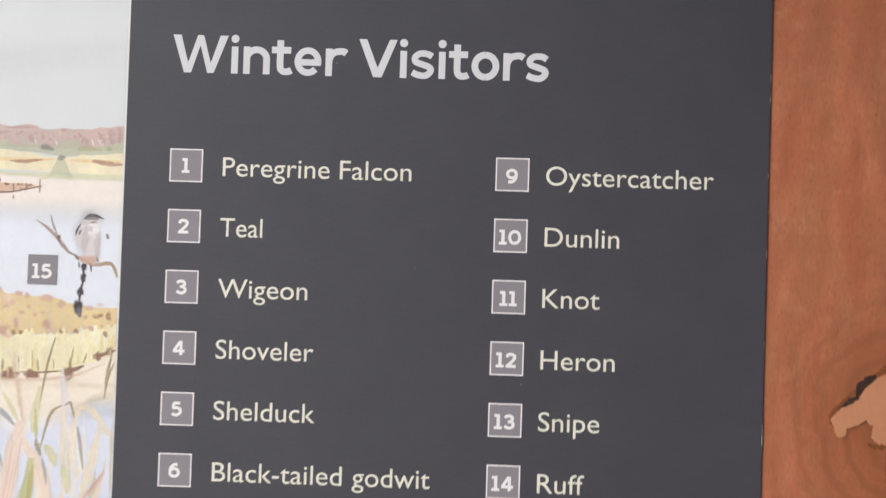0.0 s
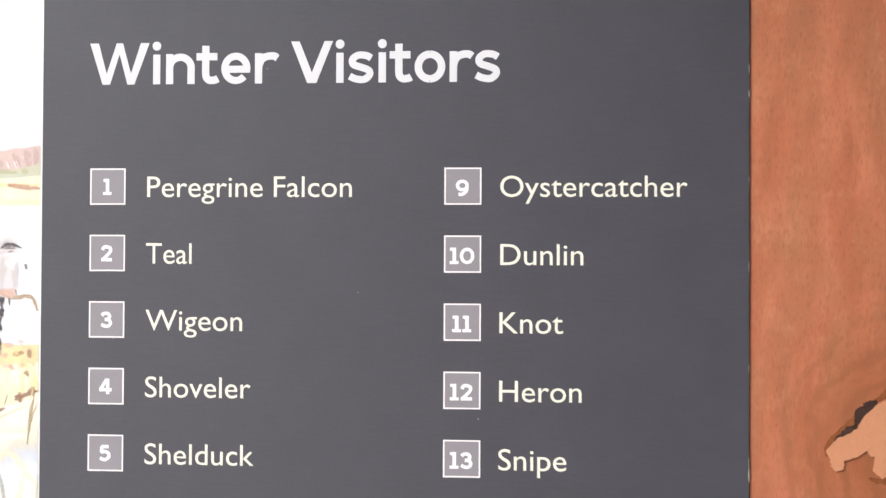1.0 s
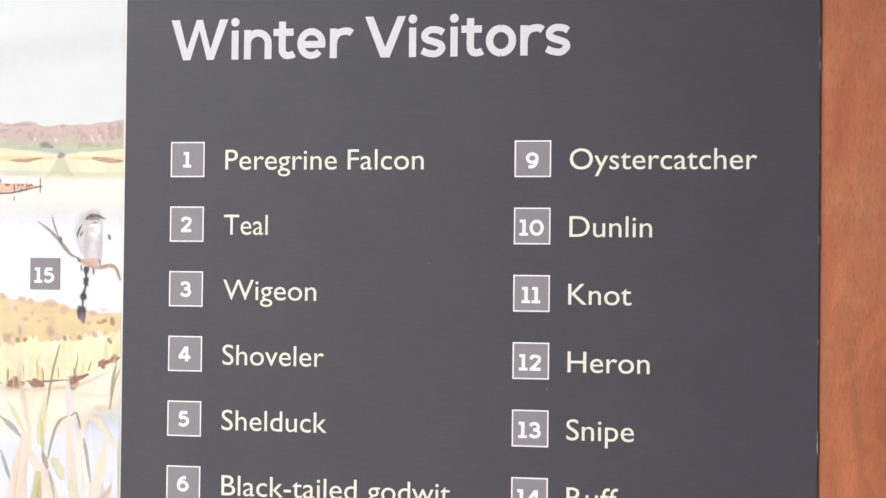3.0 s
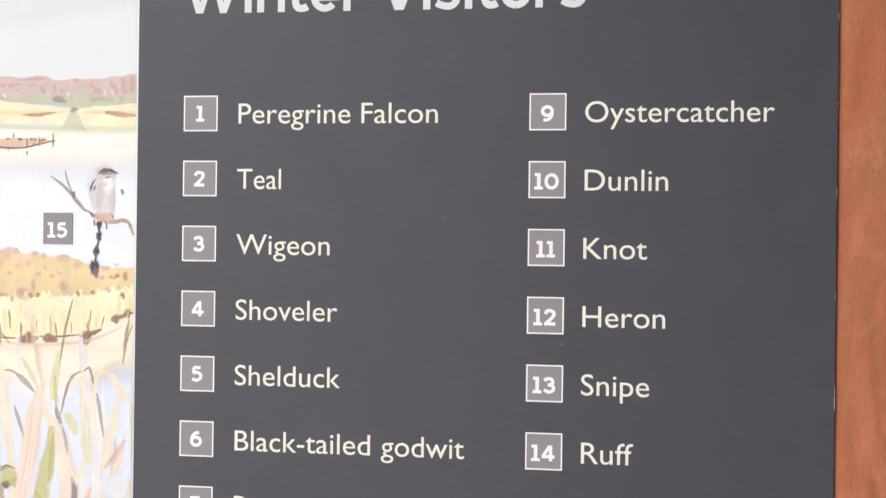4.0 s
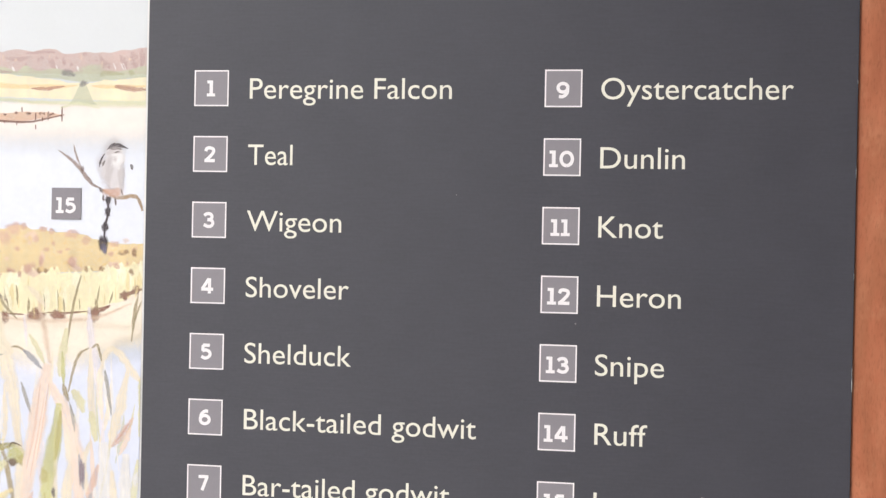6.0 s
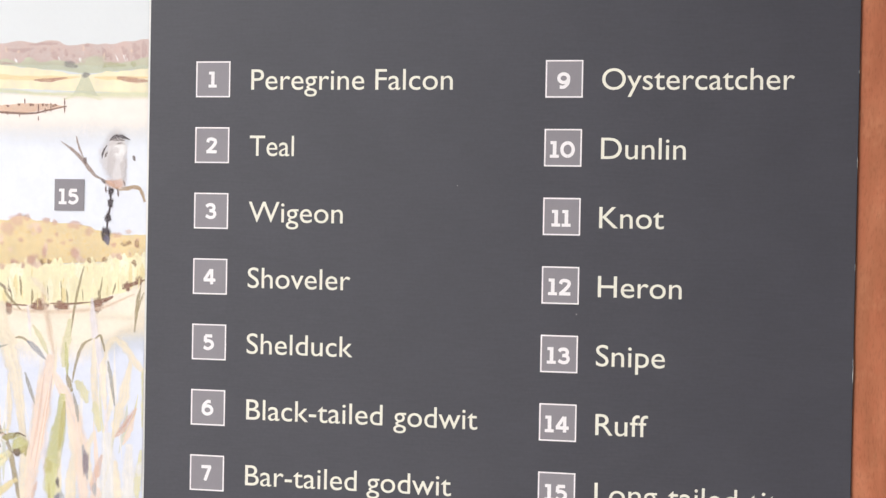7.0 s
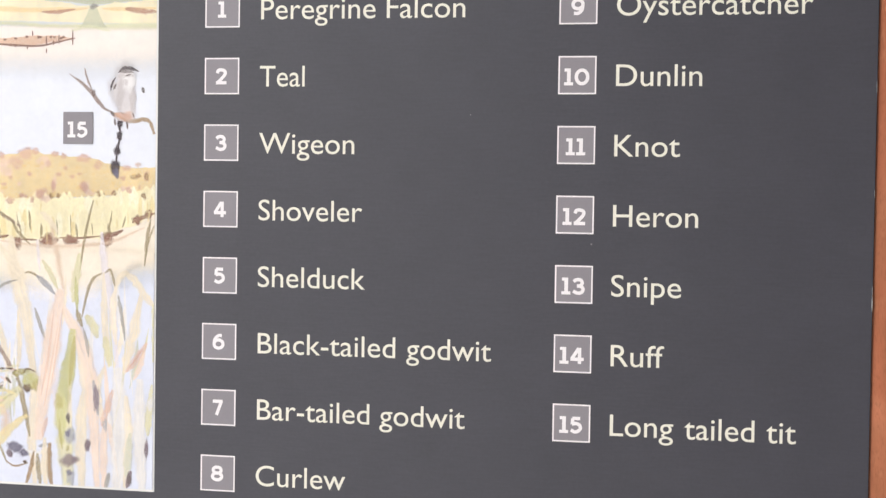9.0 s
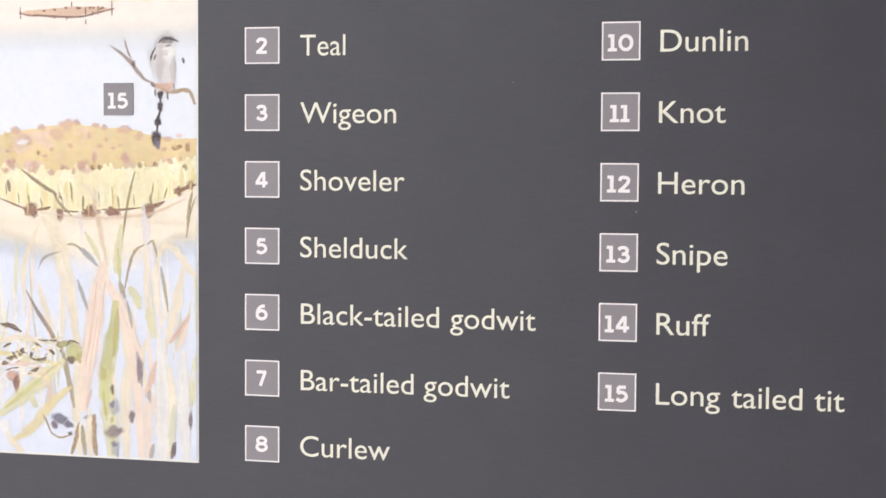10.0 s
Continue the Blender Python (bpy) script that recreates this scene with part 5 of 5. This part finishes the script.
stroke("stalk_olive", [(-110.9, -256.5), (-109.9, -265.8), (-108.8, -275.1)], 3.0, 0.40)
stroke("twig_tan", [(-103.0, -249.9), (-103.7, -262.2), (-101.7, -275.0)], 3.8, 0.40)
stroke("straw", [(-106.2, -247.0), (-106.6, -262.3), (-105.3, -275.2)], 4.1, 0.40)

for k in range(34):  # dead stems lying across each other
    u, v = random.uniform(-172, -128), random.uniform(-231, -207)
    run, rise = random.uniform(3, 9), random.uniform(-3.5, 3.5)
    stroke(random.choice(("straw", "olive_pale", "white", "brown", "reed_straw", "clump_pale")), [(u, v), (u + run / 2, v + rise * 0.6 + 0.5), (u + run, v + rise)], random.uniform(0.8, 1.7), 0.25)

# lettering
def glyphs(text, bold=0.0):
    cu = bpy.data.curves.new("glyphs", "FONT")
    cu.body, cu.size, cu.offset, cu.resolution_u = text, 1.0, bold, 5
    ob = new("glyphs", cu)
    me = bpy.data.meshes.new_from_object(ob.evaluated_get(bpy.context.evaluated_depsgraph_get()))
    bpy.data.objects.remove(ob)
    bm = bmesh.new()
    bm.from_mesh(me)
    bpy.data.meshes.remove(me)
    return bm


def extent(bm, axis):
    some = [v.co[axis] for v in bm.verts]
    return min(some), max(some)


def lettering(bm, text, u0, u1, base, cap, bold, y):
    """Adds a word between u0 and u1 on its baseline, with capitals of the height cap; all in millimetres."""
    ref = glyphs("H", bold)
    low, high = extent(ref, 1)
    ref.free()
    w = glyphs(text, bold)
    a, b = extent(w, 0)
    sx, sz = (u1 - u0) / (b - a), cap / (high - low)
    for v in w.verts:
        v.co = ((u0 + (v.co.x - a) * sx) * MM, y, TOP + (base + (v.co.y - low) * sz) * MM)
    pour(w, bm)


def pour(w, bm):
    me = bpy.data.meshes.new("word")
    w.to_mesh(me)
    w.free()
    bm.from_mesh(me)
    bpy.data.meshes.remove(me)


def arc(cx, cz, rx, rz, start, end, count=14):
    return [(cx + rx * math.cos(radians(start + (end - start) * k / count)), cz + rz * math.sin(radians(start + (end - start) * k / count))) for k in range(count + 1)]


def pen(bm, lines, width, y):
    """Strokes of an even pen, each a hair in front of the one before."""
    for k, pts in enumerate(lines):
        ribbon(bm, pts, width, 1.0, y - k * 0.000004, 0.0, 34 if len(pts) > 2 else 3)


def bar(bm, low, high, foot, head, y):
    """A slanting bar with level ends; low and high are its left and right at foot and head."""
    bm.faces.new([bm.verts.new((x * MM, y, TOP + z * MM)) for x, z in ((low[0], foot), (low[1], foot), (high[1], head), (high[0], head))])


# title: round even-stroked letters; left and right of each
TITLE = (
    ("Winter", (-11.0, 23.5, 25.2, 30.2, 33.1, 49.6, 50.6, 63.0, 64.8, 81.6, 84.1, 97.6)),
    ("Visitors", (104.6, 128.3, 129.8, 134.8, 136.8, 151.4, 153.5, 158.7, 160.2, 172.3, 174.2, 191.3, 193.7, 206.9, 207.5, 221.9)),
)
FOOT, XHEIGHT, CAP, PEN = 57.7, 74.9, 81.1, 4.15


def title_letter(bm, ch, a, b, y):
    w, h, c, m = b - a, PEN / 2, (a + b) / 2, (FOOT + XHEIGHT) / 2
    rx, rz = w / 2 - h, (XHEIGHT - FOOT) / 2 + 0.3 - h
    if ch in "WV":
        bars = ((0.213, 0.33, 0.0, 0.146), (0.223, 0.34, 0.447, 0.553), (0.632, 0.74, 0.447, 0.553), (0.632, 0.748, 0.854, 1.0)) if ch == "W" else ((0.39, 0.60, 0.0, 0.205), (0.40, 0.61, 0.80, 1.0))
        for k, (p, q, r, s) in enumerate(bars):
            bar(bm, (a + p * w, a + q * w), (a + r * w, a + s * w), FOOT, CAP, y - k * 0.000004)
    elif ch == "i":
        pen(bm, [[(c, XHEIGHT - 0.4), (c, FOOT)]], PEN, y)
        oval(bm, c, 79.3, 2.5, 2.55, y, 0.0, 28)
    elif ch == "n":
        arch = [(a + h, XHEIGHT - 9)] + arc(c, XHEIGHT - h - rx * 0.95, rx, rx * 0.95, 176, 4) + [(b - h, XHEIGHT - 10.5), (b - h, FOOT)]
        pen(bm, [[(a + h, XHEIGHT - 0.2), (a + h, FOOT)], arch], PEN, y)
    elif ch == "r":
        arm = [(a + h, XHEIGHT - 9.5), (a + h + 0.5, XHEIGHT - 6.2), (a + h + 2.4, XHEIGHT - 3.2), (a + h + 5.4, XHEIGHT - h + 0.1), (b - 2.6, XHEIGHT - h + 0.2), (b - 0.7, XHEIGHT - h - 1.0)]
        pen(bm, [[(a + h, XHEIGHT - 0.2), (a + h, FOOT)], arm], PEN, y)
    elif ch == "t":
        stem = a + 0.43 * w
        hook = [(stem, 79.2), (stem, 72.0), (stem, 64.0), (stem + 0.5, 61.2), (stem + 2.4, 59.7), (b - 1.6, 59.9), (b, 60.7)]
        pen(bm, [hook, [(a, 73.0), (b - 0.4, 73.0)]], PEN, y)
    elif ch == "e":
        pen(bm, [arc(c, m, rx, rz, -10, 318, 26), [(a + h, m - 0.5), (b - 0.3, m - 0.5)]], PEN * 0.96, y)
    elif ch == "o":
        pen(bm, [arc(c, m, rx, rz, 90, 270), arc(c, m, rx, rz, 270, 450)], PEN, y)
    elif ch == "s":
        spine = [(b - 1.5, XHEIGHT - 3.6), (c + 3.2, XHEIGHT - h - 0.1), (c - 1.4, XHEIGHT - h + 0.2), (a + h + 0.6, XHEIGHT - 4.1), (a + h + 1.0, m + 1.6), (c, m), (b - h - 0.9, m - 1.7), (b - h - 0.3, FOOT + 4.3), (c + 1.8, FOOT + h - 0.3), (c - 3.0, FOOT + h + 0.1), (a + 1.0, FOOT + 3.7)]
        pen(bm, [spine], PEN * 0.95, y)


for word, sides in TITLE:
    for k, ch in enumerate(word):
        bm = bmesh.new()
        title_letter(bm, ch, sides[2 * k], sides[2 * k + 1], -0.00007)
        part("title_letter", bm, MAT_TITLE, panel, "large white title letter")

PITCH = 37.5
NAMES = [
    [("Peregrine", 22.8, 89.0), ("Falcon", 95.4, 139.5)], [("Teal", 22.5, 48.7)], [("Wigeon", 22.5, 77.9)], [("Shoveler", 22.6, 82.9)], [("Shelduck", 22.6, 85.0)],
    [("Black-tailed", 23.0, 102.9), ("godwit", 109.2, 156.8)], [("Bar-tailed", 23.0, 88.6), ("godwit", 94.4, 142.7)], [("Curlew", 22.7, 75.2)],
    [("Oystercatcher", 222.0, 324.0)], [("Dunlin", 222.2, 267.7)], [("Knot", 221.9, 256.8)], [("Heron", 221.9, 267.0)], [("Snipe", 221.6, 258.8)], [("Ruff", 222.0, 250.4)],
    [("Long", 222.2, 256.0), ("tailed", 261.9, 298.5), ("tit", 304.6, 319.9)],
]
DIGIT_W = {"0": 8.0, "1": 4.9, "2": 7.1, "3": 7.0, "4": 7.8, "5": 6.8, "6": 7.2, "7": 6.9, "8": 7.4, "9": 7.2}


FIGURES = {
    "0": [arc(0.5, 0.5, 0.5, 0.5, 90, 270), arc(0.5, 0.5, 0.5, 0.5, 270, 450)],
    "2": [[(0.03, 0.74), (0.16, 0.95), (0.5, 1.0), (0.88, 0.9), (0.9, 0.66), (0.55, 0.34), (0.08, 0.02)], [(-0.1, 0.0), (1.08, 0.0)]],
    "3": [[(0.0, 0.84), (0.25, 0.98), (0.7, 0.98), (0.9, 0.77), (0.72, 0.56), (0.36, 0.53)], [(0.36, 0.53), (0.8, 0.49), (1.0, 0.27), (0.8, 0.04), (0.4, 0.0), (-0.04, 0.14)]],
    "4": [[(0.64, 1.06), (0.0, 0.25)], [(-0.1, 0.24), (1.1, 0.24)], [(0.72, 1.1), (0.72, -0.1)]],
    "5": [[(0.95, 1.0), (0.1, 1.0)], [(0.14, 1.0), (0.1, 0.54)], [(0.06, 0.55), (0.5, 0.62), (0.92, 0.48), (0.96, 0.2), (0.6, 0.01), (0.3, 0.0), (-0.06, 0.12)]],
    "6": [arc(0.5, 0.32, 0.5, 0.32, 180, 540, 22), [(0.86, 0.98), (0.5, 0.98), (0.12, 0.72), (0.0, 0.34)]],
    "7": [[(-0.1, 1.0), (1.05, 1.0)], [(0.94, 1.04), (0.34, -0.08)]],
    "8": [arc(0.5, 0.27, 0.5, 0.27, 90, 450, 22), arc(0.5, 0.76, 0.43, 0.24, 90, 450, 22)],
    "9": [arc(0.5, 0.68, 0.5, 0.32, 0, 360, 22), [(1.0, 0.66), (0.9, 0.26), (0.52, 0.02), (0.1, 0.02)]],
}


def numeral(bm, text, u, v, y):
    """Bold even-stroked figures centred on u, v; the one has a flag and a foot."""
    foot, head, pen_width = v - 4.6, v + 4.5, 1.85
    gap, widths = 0.75, [DIGIT_W[c] for c in text]
    at = u - (sum(widths) + gap * (len(text) - 1)) / 2
    for c, w in zip(text, widths):
        if c == "1":
            mid = at + w * 0.52
            for x0, x1, z0, z1 in ((mid - 1.0, mid + 1.0, foot + 1.7, head), (at, at + w, foot, foot + 1.7), (at + 0.2, mid - 1.0, head - 1.7, head)):
                bm.faces.new([bm.verts.new((x * MM, y, TOP + z * MM)) for x, z in ((x0, z0), (x1, z0), (x1, z1), (x0, z1))])
        else:
            h = pen_width / 2
            pen(bm, [[(at + h + x * (w - pen_width), foot + h + z * (head - foot - pen_width)) for x, z in line] for line in FIGURES[c]], pen_width, y)
        at += w + gap


def number_tile(number, u, v, size, rim, y=0.0):
    h = size / 2
    tile = part("number_tile", box((u - h) * MM, (u + h) * MM, y - 0.00004, 0.001, TOP + (v - h) * MM, TOP + (v + h) * MM), MAT_TILE, panel, "mauve-grey numbered square")
    if rim:
        bm = bmesh.new()
        outer, inner = [], []
        for ring, d in ((outer, h), (inner, h - rim)):
            ring.extend(bm.verts.new(((u + x * d) * MM, y - 0.00007, TOP + (v + z * d) * MM)) for x, z in ((-1, -1), (1, -1), (1, 1), (-1, 1)))
        for k in range(4):
            bm.faces.new((outer[k], outer[k - 3], inner[k - 3], inner[k]))
        part("rim", bm, MAT_RIM, tile, "thin white rim")
    bm = bmesh.new()
    numeral(bm, str(number), u - 0.3, v - (0.9 if number > 8 else 0.1), y - 0.00007)
    part("numeral", bm, MAT_DIGIT, tile, "white numeral")


for i, words in enumerate(NAMES):
    u, row = (0.0, i) if i < 8 else (201.4, i - 8)
    number_tile(i + 1, u, -PITCH * row, 20.5, 0.78)
    for text, a, b in words:
        bm = bmesh.new()
        lettering(bm, text, a, b, -PITCH * row - 5.9, 11.5, 0.0, -0.00007)
        part("bird_name", bm, MAT_NAME, panel, "cream printed lettering")
number_tile(15, -87.0, -67.1, 18.4, 0, -depth[0])
